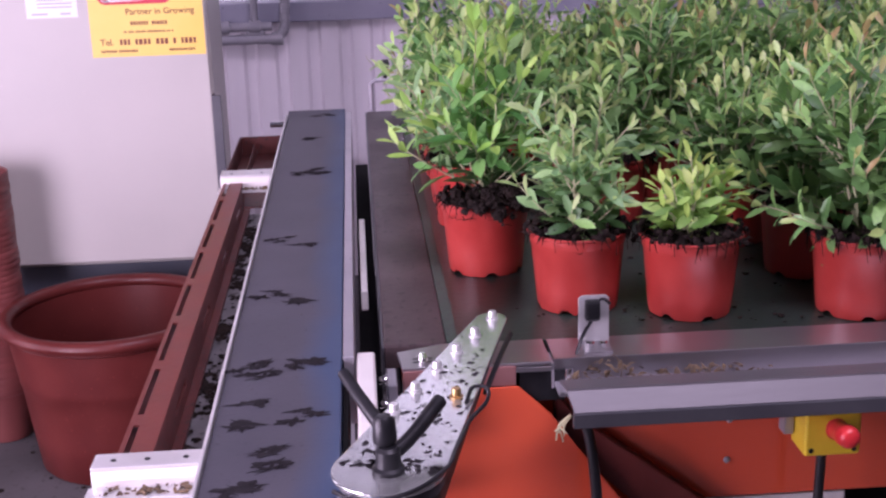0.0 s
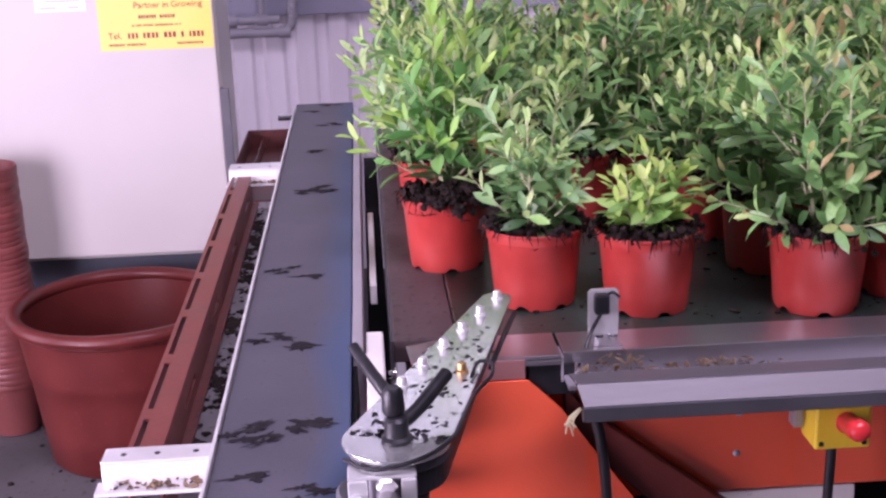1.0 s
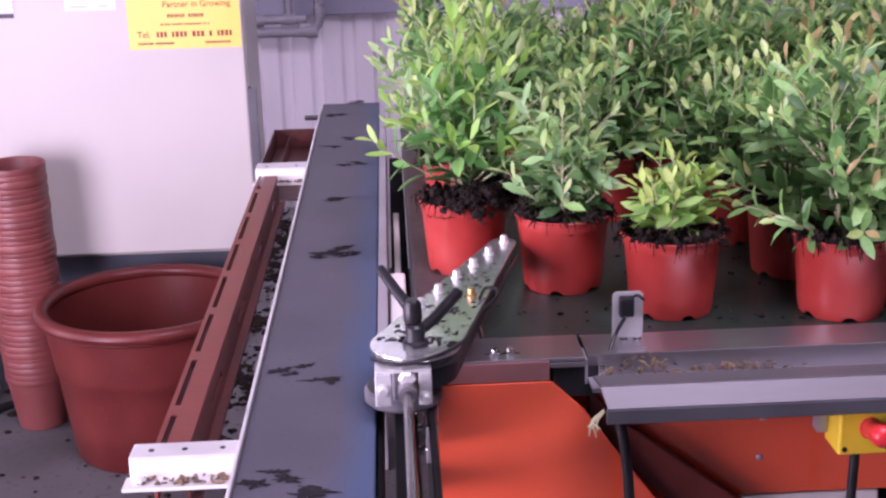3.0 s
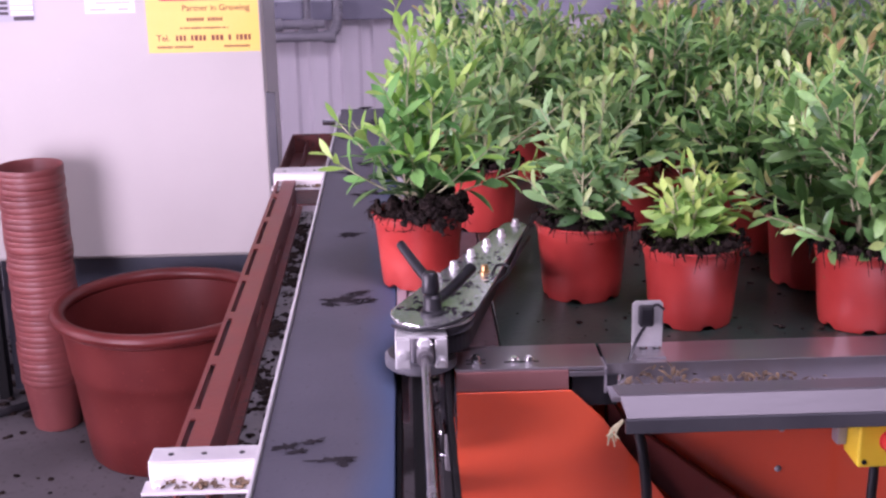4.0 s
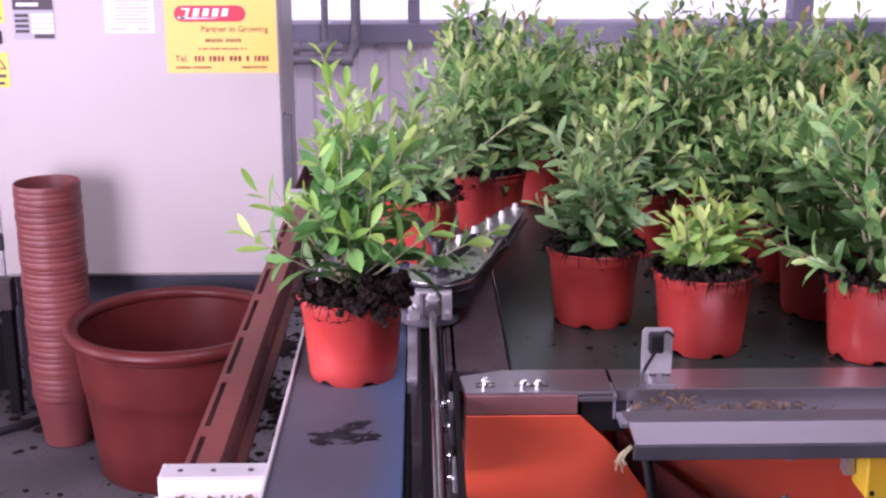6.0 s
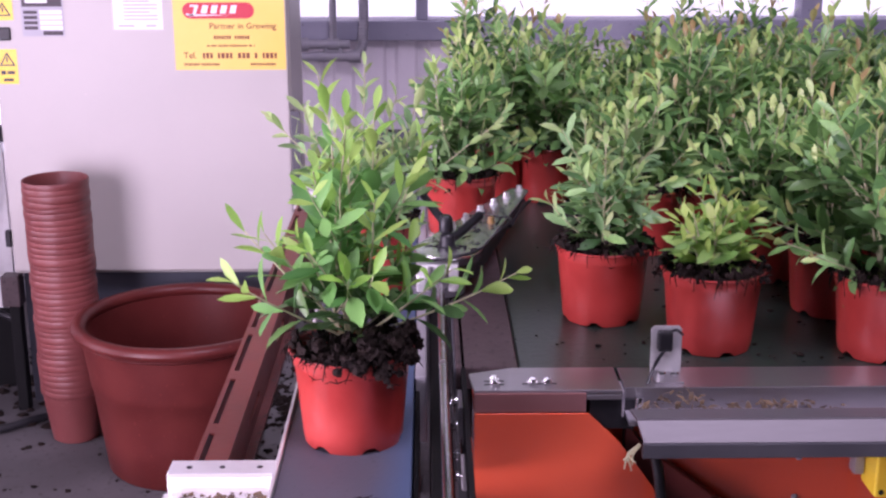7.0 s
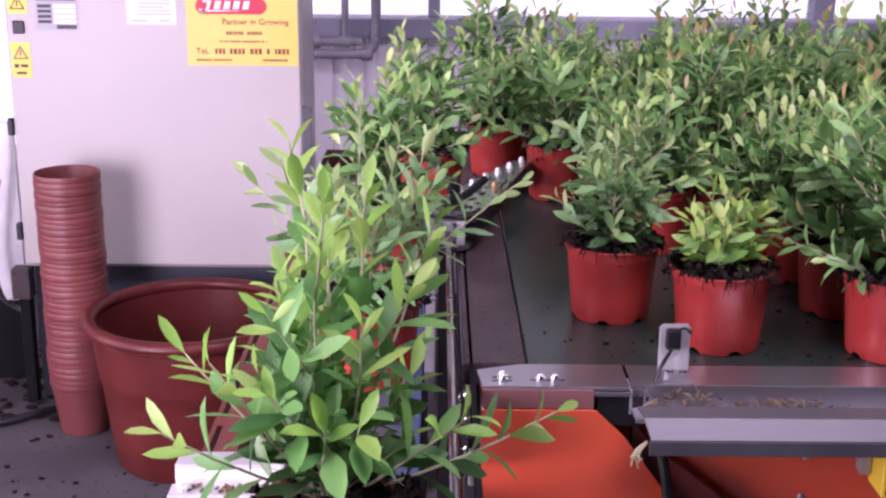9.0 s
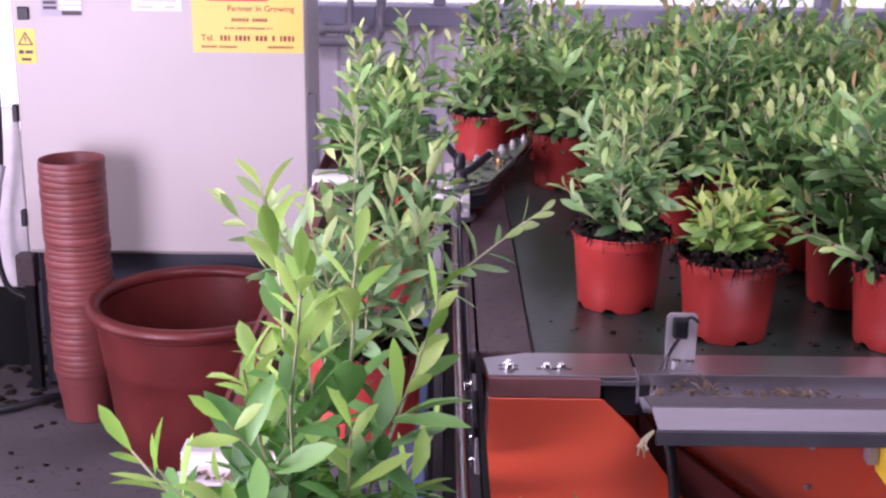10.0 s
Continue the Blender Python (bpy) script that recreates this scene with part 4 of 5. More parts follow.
    part("clamp_core", box(-0.027, 0.000, -0.050, -0.034, -0.046, -0.014, 0.003), M_STEEL_DULL, a)
    part("clamp_nut", lathe([(0, 0.012), (0.007, 0.012), (0.0095, 0.009), (0.0095, 0.0), (0, 0)], 6, m=pose(-0.011, -0.050, -0.019, 90)), M_ZINC, a)
    part("push_rod", tube([(-0.011, -0.062, -0.030), (-0.011, -1.35, -0.030)], 0.0052, 14), M_ROD, a, "oiled steel push rod", True)
    part("rod_end", tube([(-0.011, -0.050, -0.030), (-0.011, -0.075, -0.030)], 0.010, 12), M_STEEL, a, smooth=True)
    # guide bars, darkened with the shade of the gap
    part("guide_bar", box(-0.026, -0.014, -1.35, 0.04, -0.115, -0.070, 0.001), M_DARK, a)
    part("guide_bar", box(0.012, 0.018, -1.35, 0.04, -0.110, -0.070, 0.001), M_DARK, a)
    part("slide_rod", tube([(-0.006, -1.35, -0.09), (-0.006, 0.05, -0.09)], 0.005, 12), M_CHROME, a, smooth=True)
    part("slide_block", box(-0.028, -0.006, 0.08, 0.463, -0.084, -0.070, 0.003), M_WHITE_PLASTIC, a, "off-white plastic slide block")
    # cable along the edge
    part("cable", tube(smooth_curve([(-0.048, -0.022, -0.008), (-0.022, -0.055, -0.003), (0.020, -0.050, 0.003), (0.050, -0.012, 0.003), (0.062, 0.030, 0.002), (0.078, 0.085, 0.001), (0.098, 0.118, 0.006), (0.101, 0.146, 0.008), (0.088, 0.152, 0.007), (0.079, 0.125, 0.003)], 6), 0.0020, 8), M_BLACK, a, "thin black cable with a loop", True)
    part("cable_tail", tube(smooth_curve([(0.105, 0.20, -0.02), (0.125, 0.26, -0.01), (0.148, 0.345, -0.012)], 5), 0.003, 8), M_BLACK, a, smooth=True)
    return a


arm = deflector_arm()


def table_end_bracket():
    b = thing("end_bracket", 0.165, 2.95, 0.74, "grey steel end bracket with a black knob", "bracket")
    part("bracket_frame", tube([(-0.03, 0, 0), (-0.03, 0, 0.125), (-0.022, 0, 0.132), (0.03, 0, 0.132), (0.03, 0, 0.0)], 0.006, 8), M_STEEL_DULL, b)
    part("knob", lathe([(0, 0.045), (0.008, 0.045), (0.012, 0.035), (0.008, 0.02), (0.005, 0.0), (0, 0)], 16, m=pose(0.005, 0, 0.137)), M_BLACK, b, smooth=True)


table_end_bracket()


# ---- potted plants ----
def leaf_verts(L, W, bend, fold):
    """A pointed leaf along +x, folded on its midrib: vertices and faces."""
    st = ((0.0, 0.06), (0.24, 0.60), (0.52, 1.0), (0.80, 0.76), (1.0, 0.0))
    vs, fs = [], []
    for s, w in st:
        x, z = s * L, -bend * L * s * s
        if w == 0.0:
            vs.append((x, 0, z))
        else:
            hw = w * W / 2
            vs += [(x, hw, z + fold * hw), (x, 0, z), (x, -hw, z + fold * hw)]
    for k in range(3):
        a, b = 3 * k, 3 * k + 3
        fs += [(a, a + 1, b + 1, b), (a + 1, a + 2, b + 2, b + 1)]
    fs += [(9, 10, 12), (10, 11, 12)]
    return vs, fs


def grow(seed, height, spread, stems, dense=1.0, big=1.0, extra=(), skirt=6, droop=1.5):
    """Stems as point lists with radii, and leaves as (matrix, length, width, bend, age)."""
    rnd = random.Random(seed)
    twigs, leaves = [], []

    def shoot(p, d, length, radius, bare, depth, rise=0.07):
        n = max(4, int(length / 0.016))
        pts = [p.copy()]
        step = length / n
        q = p.copy()
        dd = d.copy()
        for k in range(n):
            dd = (dd + Vector((rnd.gauss(0, 0.05), rnd.gauss(0, 0.05), rise))).normalized()
            q = q + dd * step
            pts.append(q.copy())
        twigs.append((pts, radius))
        turn = rnd.uniform(0, 6.28)
        gap = 0.0098 / dense
        count = int(length * (1 - bare) / gap)
        for k in range(count + 1):
            s = bare + (1 - bare) * k / max(1, count)
            f = s * n
            i = min(int(f), n - 1)
            c = pts[i].lerp(pts[i + 1], f - i)
            ax = (pts[i + 1] - pts[i]).normalized()
            turn += 2.4 + rnd.gauss(0, 0.25)
            side = ax.orthogonal().normalized()
            side.rotate(Matrix.Rotation(turn, 3, ax))
            opening = radians(rnd.uniform(48, 72) - 34 * s ** 3)
            way = (ax * math.cos(opening) + side * math.sin(opening)).normalized()
            zz = (ax - way * ax.dot(way)).normalized()
            yy = zz.cross(way)
            m = Matrix((way, yy, zz)).transposed().to_4x4()
            m.translation = c
            size = 1.10 * big * (0.036 + 0.008 * rnd.random()) * (1.0 - 0.42 * max(0, s - 0.55) / 0.45) * rnd.uniform(0.75, 1.1)
            leaves.append((m, size, size * rnd.uniform(0.31, 0.40), rnd.uniform(0.02, 0.22), s if depth == 0 else s * 0.98))
        if depth < 1:
            for k in range(int(4 * dense) if length > 0.1 else 2):
                s = rnd.uniform(0.18, 0.72)
                i = min(int(s * n), n - 1)
                ax = (pts[i + 1] - pts[i]).normalized()
                side = ax.orthogonal().normalized()
                side.rotate(Matrix.Rotation(rnd.uniform(0, 6.28), 3, ax))
                shoot(pts[i], (ax * 0.75 + side * 0.66).normalized(), length * rnd.uniform(0.28, 0.46), radius * 0.6, 0.22, 1)

    for k in range(stems):
        a = 2 * math.pi * k / stems + rnd.uniform(-0.35, 0.35)
        lean = 0.12 if k == 0 else rnd.uniform(0.25, 1.0) * spread
        d = Vector((math.cos(a) * lean, math.sin(a) * lean, 1)).normalized()
        L = height * (1.0 if k == 0 else rnd.uniform(0.62, 0.98))
        shoot(Vector((0.006 * math.cos(a), 0.006 * math.sin(a), 0.092)), d, L, 0.0019, 0.10, 0)
    for k in range(skirt):
        a = 2 * math.pi * (k + rnd.random() * 0.6) / max(1, skirt)
        shoot(Vector((0.005 * math.cos(a), 0.005 * math.sin(a), 0.098)), Vector((math.cos(a) * droop, math.sin(a) * droop, 1)).normalized(), height * rnd.uniform(0.38, 0.55), 0.0014, 0.18, 1, 0.07 if droop < 2 else 0.0)
    for a, lean, L in extra:
        a = radians(a)
        shoot(Vector((0.004 * math.cos(a), 0.004 * math.sin(a), 0.112)), Vector((math.cos(a) * lean, math.sin(a) * lean, 1)).normalized(), L, 0.0017, 0.3, 1, 0.012)
    return twigs, leaves


def foliage_mesh(name, leaves, mats, seed):
    rnd = random.Random(seed)
    vs, fs, mi = [], [], []
    for m, L, W, bend, age in leaves:
        v, f = leaf_verts(L, W, bend, rnd.uniform(0.15, 0.5))
        o = len(vs)
        vs += [tuple(m @ Vector(c)) for c in v]
        fs += [tuple(i + o for i in q) for q in f]
        # older leaves are darker green, with the plant's inner shade in that colour too
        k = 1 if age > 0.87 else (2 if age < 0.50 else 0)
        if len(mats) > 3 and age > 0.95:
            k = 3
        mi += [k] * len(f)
    me = bpy.data.meshes.new(name)
    me.from_pydata(vs, [], fs)
    for m in mats:
        me.materials.append(m)
    me.polygons.foreach_set("material_index", mi)
    me.shade_smooth()
    return me


def stem_mesh(name, twigs):
    bm = bmesh.new()
    for pts, r in twigs:
        tube(pts, r, 5, bm, r * 0.45)
    return finish(bm, name, M_STEM, True)


def pot_mesh():
    prof = [(0.0, 0.006), (0.044, 0.006), (0.046, 0.0), (0.050, 0.0), (0.0513, 0.006), (0.0534, 0.03), (0.0586, 0.088), (0.0593, 0.0888), (0.0600, 0.0900),
            (0.0612, 0.1015), (0.0636, 0.1028), (0.0648, 0.1045), (0.0640, 0.106), (0.0600, 0.105), (0.0565, 0.082), (0.0500, 0.010), (0.0, 0.010)]

    def wave(k, i, r, z):
        if k in (2, 3) and i % 8 in (0, 1):
            return r, 0.0065
        return r, z
    return finish(lathe([(r * 1.055, z) for r, z in prof], 48, wave=wave), "pot_wall", M_POT, True)


def soil_mesh(seed, spill):
    rnd = random.Random(seed)
    bm = bmesh.new()
    rings, seg = 8, 26
    grid = []
    for a in range(rings + 1):
        r = 0.0630 * a / rings
        row = []
        for b in range(seg):
            t = 2 * math.pi * b / seg
            z = 0.094 + 0.013 * noise.noise(Vector((r * math.cos(t) * 60 + seed, r * math.sin(t) * 60, seed * 3.1))) + 0.006 * (1 - a / rings)
            row.append(bm.verts.new((r * math.cos(t), r * math.sin(t), min(z, 0.1015) if a == rings else z)))
        grid.append(row)
    for a in range(rings):
        for b in range(seg):
            c = (b + 1) % seg
            bm.faces.new((grid[a][b], grid[a][c], grid[a + 1][c], grid[a + 1][b])) if a else bm.faces.new((grid[0][0], grid[1][b], grid[1][c]))
    for k in range(110):
        t, r = rnd.uniform(0, 6.28), 0.069 * math.sqrt(rnd.uniform(0.1, 1.0))
        s = rnd.uniform(0.002, 0.0065)
        tmp = bmesh.new()
        bmesh.ops.create_icosphere(tmp, subdivisions=1, radius=s)
        for v in tmp.verts:
            v.co *= rnd.uniform(0.55, 1.35)
        merge(bm, tmp, pose(r * math.cos(t), r * math.sin(t), (0.103 if r < 0.057 else 0.108) + rnd.uniform(-0.003, 0.007), rnd.uniform(0, 180), rnd.uniform(0, 180), 0) @ Matrix.Diagonal((1.5, 0.9, 0.8, 1)))
    for k in range(spill):
        t = rnd.gauss(0.57, 0.8) if spill > 50 else rnd.uniform(0, 6.28)
        r = rnd.uniform(0.015, 0.077)
        s = rnd.uniform(0.003, 0.009 if spill > 50 else 0.005)
        tmp = bmesh.new()
        bmesh.ops.create_icosphere(tmp, subdivisions=(3 if s > 0.006 else 2) if spill > 50 else 1, radius=s)
        for v in tmp.verts:
            o = Vector((k, seed, 0))
            v.co *= 1 + 0.7 * noise.noise(v.co * 260 + o) + 0.35 * noise.noise(v.co * 800 + o)
        drop = max(0, r - 0.067) * 3.0
        merge(bm, tmp, pose(r * math.cos(t), r * math.sin(t), 0.111 - drop + rnd.uniform(-0.006, 0.016) * (1.0 if spill > 50 else 0.6), rnd.uniform(0, 180), rnd.uniform(0, 180), 0))
        for q in range(3):
            c = Vector((r * math.cos(t), r * math.sin(t), 0.112 - drop))
            d = Vector((rnd.gauss(0, 1), rnd.gauss(0, 1), rnd.gauss(0, 0.7))).normalized() * rnd.uniform(0.008, 0.018)
            tube([c, c + d * 0.6 + Vector((0, 0, 0.002)), c + d], 0.0009, 4, bm, 0.0004)
    for k in range(130):
        t, r = rnd.uniform(0, 6.28), rnd.uniform(0.03, 0.068)
        p = Vector((r * math.cos(t), r * math.sin(t), 0.106))
        d = Vector((math.cos(t + rnd.uniform(-1, 1)), math.sin(t + rnd.uniform(-1, 1)), rnd.uniform(-0.2, 0.6))) * rnd.uniform(0.006, 0.016)
        tube([p, p + d * 0.5 + Vector((0, 0, 0.003)), p + d + Vector((0, 0, -0.003))], 0.0008, 4, bm, 0.0004)
    # root threads hanging over the rim
    for k in range(60):
        t = rnd.uniform(0, 6.28)
        r = rnd.uniform(0.064, 0.069)
        out, way = Vector((math.cos(t), math.sin(t), 0)), Vector((-math.sin(t), math.cos(t), 0)) * rnd.gauss(0, 0.006)
        p = out * r + Vector((0, 0, 0.109))
        drop = rnd.triangular(0.004, 0.030, 0.008)
        tube([p, p + out * 0.004 + way * 0.4 - Vector((0, 0, 0.3 * drop)), p + out * 0.0035 + way - Vector((0, 0, drop))], 0.0010, 4, bm, 0.0005)
    return finish(bm, "potting_soil", M_SOIL, True)


POT = pot_mesh()
SOILS = [soil_mesh(s, n) for s, n in ((1, 34), (2, 46), (3, 40), (4, 110))]
PLANT_LABEL = "leafy green shrub in a red plastic pot with peat"


def plant(seed, height, spread, stems, soil, label, single=False, mats=None, dense=1.0, big=1.0, extra=(), one=(M_LEAF_ONE, M_TIP_ONE), skirt=6, droop=1.5):
    p = thing("potted_shrub", 0, 0, -5, label, "potted plant", "potted shrubs on the belts")
    part("pot", POT, None, p, "red plastic pot")
    part("potting_soil", SOILS[soil], None, p)
    twigs, leaves = grow(seed, height, spread, stems, dense, big, extra, skirt, droop)
    part("woody_stem", stem_mesh("woody_stem", twigs), None, p)
    mats = mats or [M_LEAF, M_TIP, M_LEAF_OLD_SHADED]
    if single:
        # the leaves of the plants that stand nearest are parts of their own
        kinds = []
        rnd = random.Random(seed)
        for mat in one:
            for k in range(4):
                v, f = leaf_verts(1.0, 0.28 + 0.03 * k, 0.04 + 0.05 * k, 0.15 + 0.1 * k)
                me = bpy.data.meshes.new("leaf")
                me.from_pydata(v, [], f)
                me.materials.append(mat)
                me.shade_smooth()
                kinds.append(me)
        leaves.sort(key=lambda q: -q[0].translation.length)
        for m, L, W, bend, age in leaves[:300]:
            ob = new("leaf", kinds[rnd.randrange(4) + (4 if age > 0.74 else 0)])
            ob.parent = p
            ob.matrix_basis = m @ Matrix.Diagonal((L, L, L, 1))
        leaves = leaves[300:]
    if leaves:
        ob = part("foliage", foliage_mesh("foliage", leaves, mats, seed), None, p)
        ob["kind"] = "stuff"
    return p


BR = [M_LEAF, M_TIP, M_LEAF_OLD_SHADED, M_BRONZE]
KINDS = [plant(seed, high, wide, stems, soil, "tall leafy green shrub with bronze tips in a red pot" if mats else PLANT_LABEL, mats=mats, dense=0.92, big=big, skirt=9, droop=2.6)
         for seed, high, wide, stems, soil, mats, big in ((11, 0.225, 0.50, 7, 0, None, 1.12), (12, 0.250, 0.55, 7, 1, None, 1.15), (13, 0.190, 0.65, 8, 2, None, 1.1),
                                                          (14, 0.275, 0.48, 7, 0, BR, 1.12), (15, 0.235, 0.55, 8, 1, None, 1.15), (16, 0.300, 0.36, 6, 2, BR, 1.08),
                                                          (17, 0.175, 0.62, 9, 0, None, 1.05), (18, 0.255, 0.42, 6, 1, BR, 1.2))]
HERO = plant(21, 0.272, 0.34, 7, 3, "bright green shrub in a red pot heaped with spilling peat", True, dense=0.92, big=1.22,
             skirt=0, extra=((180, 0.04, 0.285), (78, 3.6, 0.19), (266, 1.45, 0.15), (110, 0.5, 0.23), (275, 0.75, 0.15), (240, 0.9, 0.16), (130, 1.1, 0.15), (60, 1.6, 0.14)))
SMALL = plant(22, 0.110, 0.65, 9, 1, "short bushy light green shrub in a red pot", True, dense=1.15, one=(M_LIME_ONE, M_LIME_TIP))
MID = plant(23, 0.195, 0.62, 9, 0, "grey-green leafy shrub in a red pot on the green belt", True, dense=1.0, big=1.05, one=(M_GREY_ONE, M_GREY_TIP))

SPREAD = plant(24, 0.195, 1.0, 7, 1, "wide open shrub with pale tips in a red pot", True, dense=0.85, big=1.15, one=(M_GREY_ONE, M_GREY_TIP), skirt=5, droop=1.9,
               extra=((120, 1.2, 0.20), (-65, 1.4, 0.22), (-20, 1.0, 0.23), (150, 0.8, 0.24), (50, 0.3, 0.22)))

SHIFT = 0.070          # way that the wide belt still moves to the left
REST = []              # (plant, x, y, turn): places once the wide belt has stopped
rnd = random.Random(77)


def table_plants():
    front = [(MID, 0.315, 1.47, 0), (SMALL, 0.456, 1.425, 40), (KINDS[3], 0.672, 1.395, 200), (KINDS[0], 0.658, 1.568, 30), (KINDS[2], 0.598, 1.738, 110), (KINDS[4], 0.800, 1.44, 70)]
    out = []
    for k, (p, x, y, a) in enumerate(front):
        if p in (MID, SMALL):
            p.matrix_world = pose(x, y, H, 0, 0, a)
            out.append((p, x, y, a))
        else:
            out.append((copy_thing(p, pose(x, y, H, 0, 0, a)), x, y, a))
    for i in range(11):
        for j in range(7):
            x = 0.21 + 0.114 * i + rnd.uniform(-0.008, 0.008)
            y = 1.65 + 0.238 * j - (0.117 if i % 2 else 0.0) + rnd.uniform(-0.008, 0.008)
            if i == 0 or y > 2.87 or y < 1.38 or (i == 1 and y < 2.2) or (i == 2 and y < 1.75):
                continue
            if any((x - q[1]) ** 2 + (y - q[2]) ** 2 < 0.128 ** 2 for q in out):
                continue
            p = KINDS[(i * 3 + j * 2 + i * j) % 8]
            a = rnd.uniform(0, 360)
            out.append((copy_thing(p, pose(x, y, H, 0, 0, a)), x, y, a))
    return out


REST = table_plants()


def belt_crumbs():
    rnd = random.Random(31)
    bm = bmesh.new()
    for k in range(150):
        q = rnd.choice(REST[:6])
        t, r = rnd.uniform(3.3, 6.2), rnd.uniform(0.05, 0.12)
        x, y = (q[1] + r * math.cos(t), q[2] + r * math.sin(t)) if rnd.random() < 0.6 else (rnd.uniform(0.24, 0.95), rnd.uniform(1.36, 1.9))
        if y < 1.352:
            continue
        s = rnd.triangular(0.0008, 0.0045, 0.0012)
        tmp = bmesh.new()
        bmesh.ops.create_icosphere(tmp, subdivisions=1, radius=s)
        for v in tmp.verts:
            v.co *= rnd.uniform(0.6, 1.3)
        merge(bm, tmp, Matrix.Translation((x, y, s * 0.35)) @ Matrix.Diagonal((1.5, 1.0, 0.6, 1)))
    return tagged(part("peat_crumbs", bm, M_SOIL), "peat crumbs scattered on the green belt", "peat", kind="stuff")


CRUMBS = belt_crumbs()
COLUMN = []
for k in range(6):
    y = (1.65, 1.905, 2.045, 2.25, 2.46, 2.68)[k]
    if k == 0:
        p = HERO
        HERO.matrix_world = pose(0.21, y, H, 0, 0, -90)
    elif k == 1:
        p = SPREAD
        p.matrix_world = pose(0.21, y, H, 0, 0, 50 * k)
    else:
        p = copy_thing((KINDS[1], KINDS[0], KINDS[4], KINDS[2], KINDS[3])[k - 1], pose(0.21, y, H, 0, 0, 50 * k))
    COLUMN.append((p, y, 50 * k if k else -90))
for p in KINDS:
    # the first of each kind takes the far corner of the table
    i = KINDS.index(p)
    x, y = 1.50 + 0.15 * (i // 5), 1.42 + 0.3 * (i % 5)
    p.matrix_world = pose(x, y, H, 0, 0, 30 * i)
    REST.append((p, x, y, 30 * i))

# ---- soil marks on the narrow belt ----
BELT_SPEED = 0.194
MARKS = []


def belt_marks():
    rnd = random.Random(5)
    shapes = []
    for s in range(6):
        bm = bmesh.new()
        for q in range(rnd.randrange(2, 5)):
            cx, cy, n = rnd.uniform(-0.018, 0.018), rnd.uniform(-0.022, 0.022), 26
            rx, ry = rnd.uniform(0.016, 0.032), rnd.uniform(0.007, 0.016)
            ring = []
            for k in range(n):
                t = 2 * math.pi * k / n
                w = max(0.12, 0.62 + 0.9 * noise.noise(Vector((math.cos(t) * 2.6 + s * 7, math.sin(t) * 2.6 + q * 5, s))))
                ring.append(bm.verts.new((cx + rx * w * math.cos(t), cy + ry * w * math.sin(t), 0.0008)))
            c = bm.verts.new((cx, cy, 0.0016))
            for k in range(n):
                bm.faces.new((ring[k], ring[(k + 1) % n], c))
        shapes.append(finish(bm, "soil_mark", M_SMEAR))
    starts = ((-0.030, 0.98), (0.010, 1.045), (-0.045, 1.115), (0.030, 1.14), (-0.018, 1.18), (-0.040, 1.27), (0.028, 1.305), (-0.015, 1.29), (0.0, 1.52), (-0.03, 1.56), (0.020, 1.80),
              (-0.025, 1.83), (-0.01, 2.31), (0.03, 2.32), (-0.01, 2.62), (0.02, 2.90), (-0.02, 3.06), (0.01, 3.13), (-0.03, 3.42), (0.03, 3.58), (-0.01, 3.75), (0.02, 3.93), (-0.02, 4.12), (0.0, 4.30), (0.02, 4.6))
    for k, (x, y) in enumerate(starts):
        ob = new("soil_mark", shapes[k % 6])
        tagged(ob, "dark smear of wet peat on the grey belt", "soil mark", "peat smears on the belt")
        MARKS.append((ob, x, y, rnd.uniform(-25, 25)))


belt_marks()


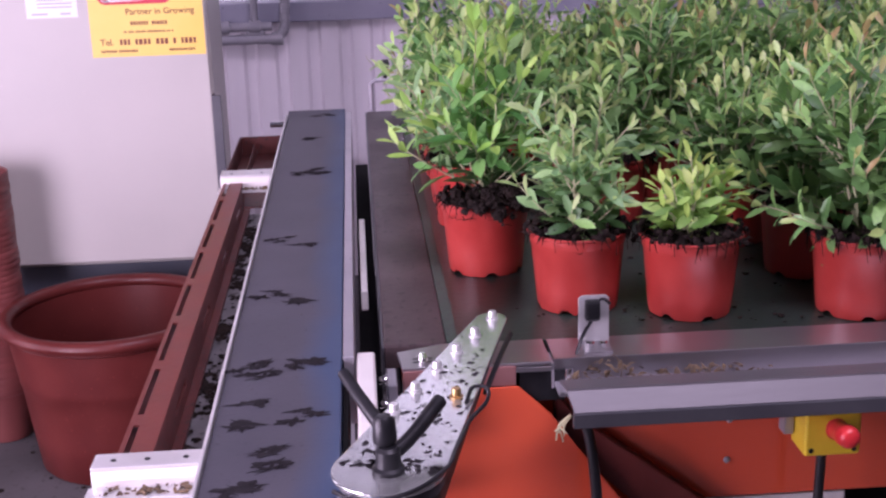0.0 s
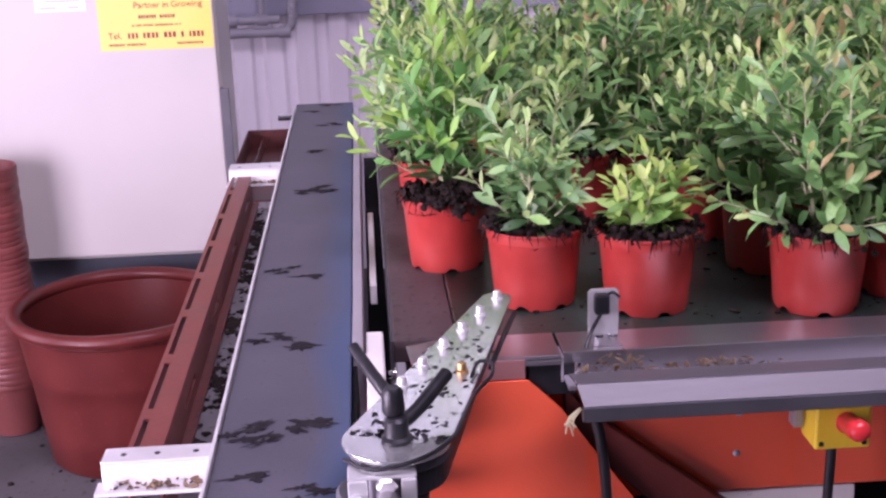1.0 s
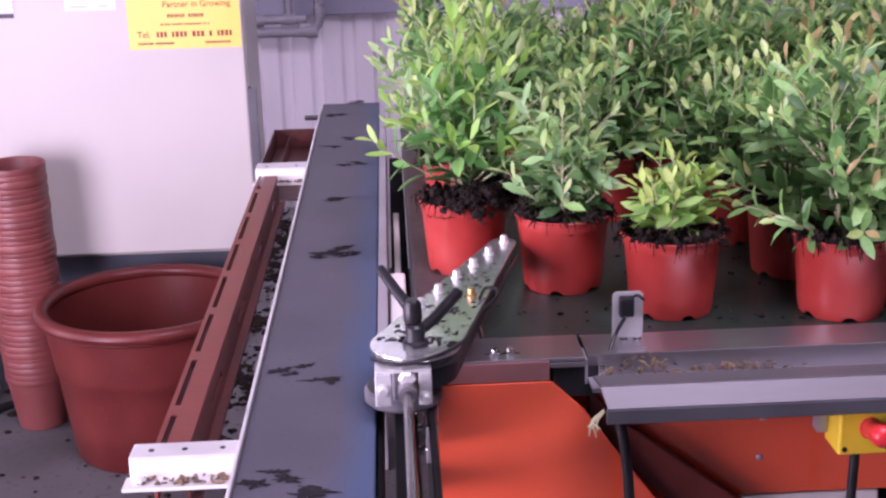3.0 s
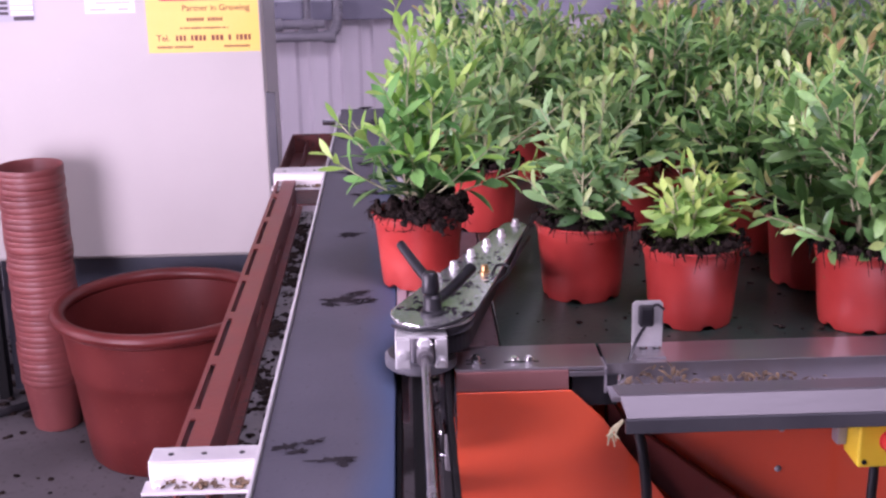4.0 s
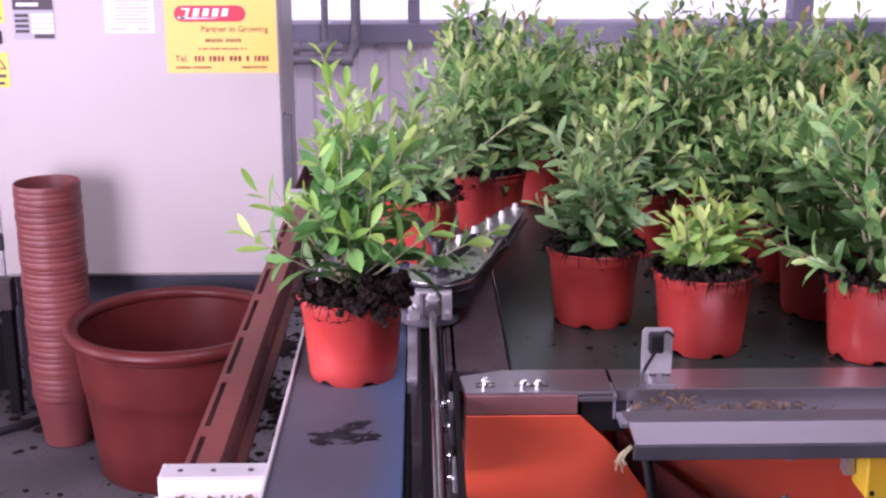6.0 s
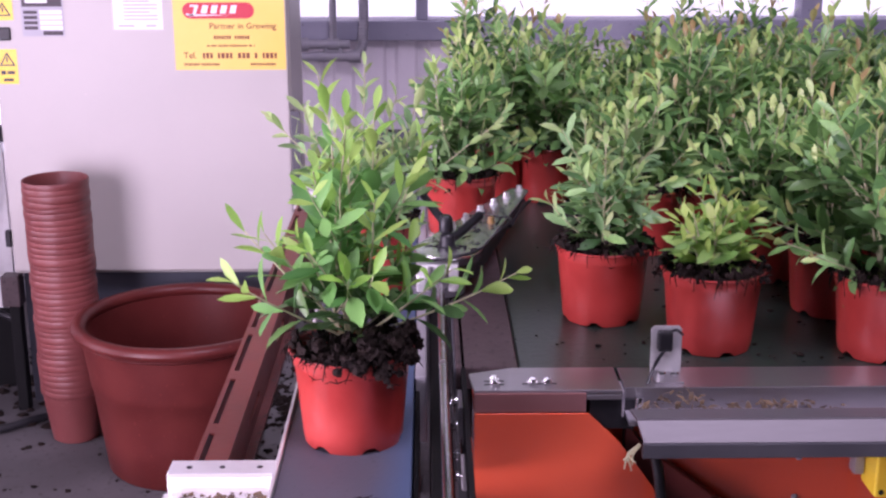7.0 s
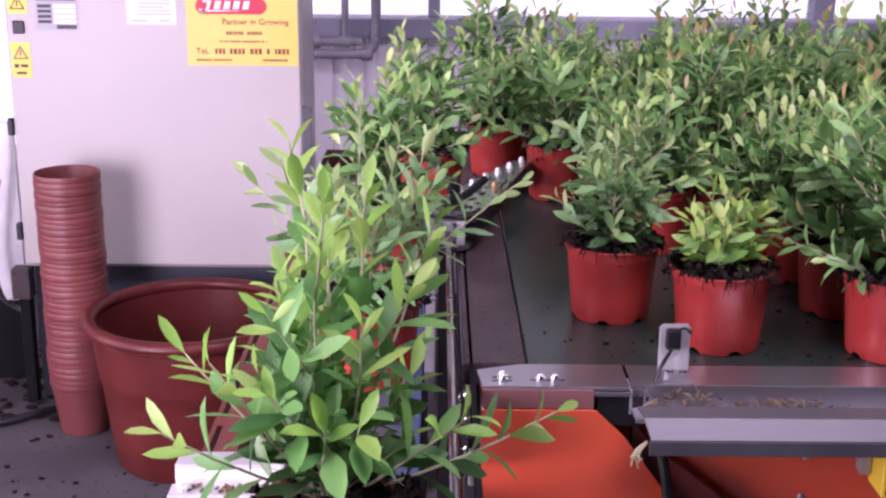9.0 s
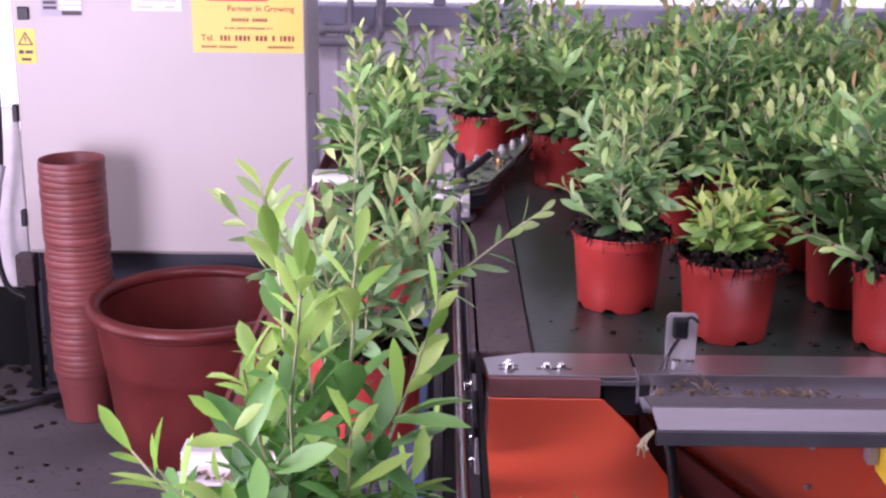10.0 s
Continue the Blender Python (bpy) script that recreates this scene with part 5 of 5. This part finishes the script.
# ---- clutter on the floor beside the cabinet ----
def clutter():
    p = thing("leaning_pole", -1.14, 3.05, 0.0, "pale grey pole leaning beside the cabinet", "pole")
    part("pole_shaft", tube([(-0.05, -0.15, 0.0), (0.06, 0.1, 0.62)], 0.011, 12), M_STEEL_DULL, p, smooth=True)
    b = thing("metal_sheet", -1.13, 3.28, 0.0, "pale galvanised sheet standing beside the cabinet", "metal sheet")
    part("sheet", box(-0.16, 0.06, 0.0, 0.008, 0.24, 0.75, 0.002), M_ALU, b)
    part("sheet_frame", box(-0.16, 0.06, 0.008, 0.03, 0.0, 0.25, 0.003), M_DARK, b)
    w = thing("wood_block", -1.02, 3.10, 0.0, "weathered grey timber prop under the cabinet edge", "timber")
    part("plank", box(-0.03, 0.02, 0.0, 0.05, 0.30, 0.385, 0.004), M_STRIP, w)
    part("prop", box(-0.015, 0.015, 0.008, 0.042, 0.0, 0.30, 0.004), M_DARK, w)
    c = thing("hose", -1.10, 3.0, 0.0, "black hose lying along the floor", "hose")
    part("hose_run", tube(smooth_curve([(-0.6, -0.22, 0.012), (-0.2, -0.16, 0.012), (0.05, -0.05, 0.012), (0.22, 0.07, 0.012), (0.6, 0.12, 0.012), (1.1, 0.14, 0.012)], 8), 0.011, 10), M_BLACK, c, smooth=True)
    h = thing("cable_drop", -1.09, 3.20, 0.0, "black cable hanging beside the cabinet", "cable")
    part("cable_run", tube(smooth_curve([(0.0, 0, 0.9), (-0.01, 0, 0.62), (-0.04, 0, 0.42), (-0.02, -0.01, 0.28), (0.04, -0.02, 0.24)], 8), 0.008, 10), M_BLACK, h, smooth=True)
    rnd = random.Random(9)
    bm = bmesh.new()
    for k in range(700):
        x, y = rnd.uniform(-1.75, -0.2), rnd.uniform(2.98, 3.6)
        if rnd.random() < 0.12:
            y = rnd.uniform(2.4, 2.98)
        s = rnd.uniform(0.004, 0.018) * (1.0 if y > 2.98 else 0.5)
        tmp = bmesh.new()
        bmesh.ops.create_icosphere(tmp, subdivisions=1, radius=s)
        for v in tmp.verts:
            v.co *= rnd.uniform(0.6, 1.3)
        merge(bm, tmp, Matrix.Translation((x, y, s * 0.3)) @ Matrix.Diagonal((1.4, 1.2, 0.6, 1)))
    tagged(part("spilt_peat", bm, M_SOIL), "dark peat spilt on the concrete floor", "peat", kind="stuff")


clutter()


# ---- movement ----
def motions():
    # the arm waits, then runs away along the gap
    rows = ((0.0, 0.0), (0.62, 0.0), (1.0, 0.050), (1.5, 0.111), (2.0, 0.172), (2.5, 0.232), (4.0, 0.413), (4.5, 0.482), (7.0, 0.780), (8.0, 0.900), (9.0, 1.005), (10.0, 1.105))
    walk(arm, [(t, pose(ARM_X, ARM_Y + d, ARM_Z)) for t, d in rows])
    # the wide belt carries its plants to the left, then stops
    carry = ((0.0, 1.0), (0.45, 0.46), (0.80, 0.04), (0.90, 0.0))
    for p, x, y, a in REST:
        keys = [(t, pose(x + SHIFT * s, y, H, 0, 0, a)) for t, s in carry]
        if p is MID:
            keys += [(1.6, pose(x, y, H, 0, 0, a)), (2.0, pose(x + 0.003, y + 0.02, H, 0, 0, a + 3)), (2.5, pose(x + 0.006, y + 0.062, H, 0, 0, a + 8)),
                     (2.9, pose(x + 0.014, y + 0.072, H, 0, 0, a + 9)), (10.0, pose(x + 0.014, y + 0.072, H, 0, 0, a + 9))]
        else:
            keys.append((10.0, pose(x, y, H, 0, 0, a)))
        walk(p, keys)
    # the pale border of the wide belt runs down round its edge
    walk(BORDER, [(0.0, pose(0, 0, 0)), (0.3, pose(-0.022, 0, -0.002)), (0.9, pose(-0.07, 0, -0.01)), (10.0, pose(-0.07, 0, -0.01))])
    walk(CRUMBS, [(t, pose(SHIFT * q, 0, H)) for t, q in carry] + [(10.0, pose(0, 0, H))])
    # the first column is pushed on to the narrow belt, one after the other
    for k, (p, y, a) in enumerate(COLUMN):
        s = (2.75, 4.6, 6.2, 7.5, 9.0, 10.5)[k]
        keys = [(t, pose(0.21 + SHIFT * q, y, H, 0, 0, a)) for t, q in carry]
        path = ((0.0, 0.21, 0.0, 0, 0), (0.6, 0.165, -0.030, -1, 6), (1.05, 0.117, -0.043, -2, 10), (1.45, 0.090, -0.045, -2, 14), (1.75, 0.055, -0.066, -2, 17),
                (2.25, 0.014, -0.080, -1, 19), (2.75, 0.004, -0.218, 0, 20))
        last = 0.0
        end = 2.75 if k == 0 else 2.41
        for dt, x, dy, tilt, turn in path:
            if k and dt > 1.05:
                dt = 1.05 + (dt - 1.05) * 0.8
            if s + dt <= 10.0:
                lift = 0.052 * math.sin(radians(abs(tilt)))
                keys.append((s + dt, pose(x, y + dy, H + lift, 0, tilt, a + turn)))
                last = s + dt
        if s + end < 10.0:
            n = max(2, int((10.0 - s - end) / 0.25))
            for q in range(1, n + 1):
                u = (10.0 - s - end) * q / n
                keys.append((s + end + u, pose(0.004, y - 0.215 - 0.198 * u, H, 0, 0, a + 20)))
        elif last < 9.99:
            keys.append((10.0, keys[-1][1]))
        walk(p, keys)
    # smears ride on the belt, and come up round its end roller
    R = 0.0375
    for ob, x, y, a in MARKS:
        def at(t):
            w = y - BELT_SPEED * t
            if w <= BELT_END:
                return pose(x, w, H, 0, 0, a)
            arc = (w - BELT_END) / R
            if arc < math.pi:
                return pose(x, BELT_END + R * math.sin(arc), H - R + R * math.cos(arc), -math.degrees(arc), 0, 0) @ pose(0, 0, 0, 0, 0, a)
            return pose(x, BELT_END - (w - BELT_END - math.pi * R), H - 2 * R, -179.9, 0, 0) @ pose(0, 0, 0, 0, 0, a)
        times = {0.25 * q for q in range(41)}
        for u in range(7):
            t = (y - BELT_END - R * math.pi * u / 6) / BELT_SPEED
            if 0 < t < 10:
                times.add(round(t, 3))
        walk(ob, [(t, at(t)) for t in sorted(times)])


motions()
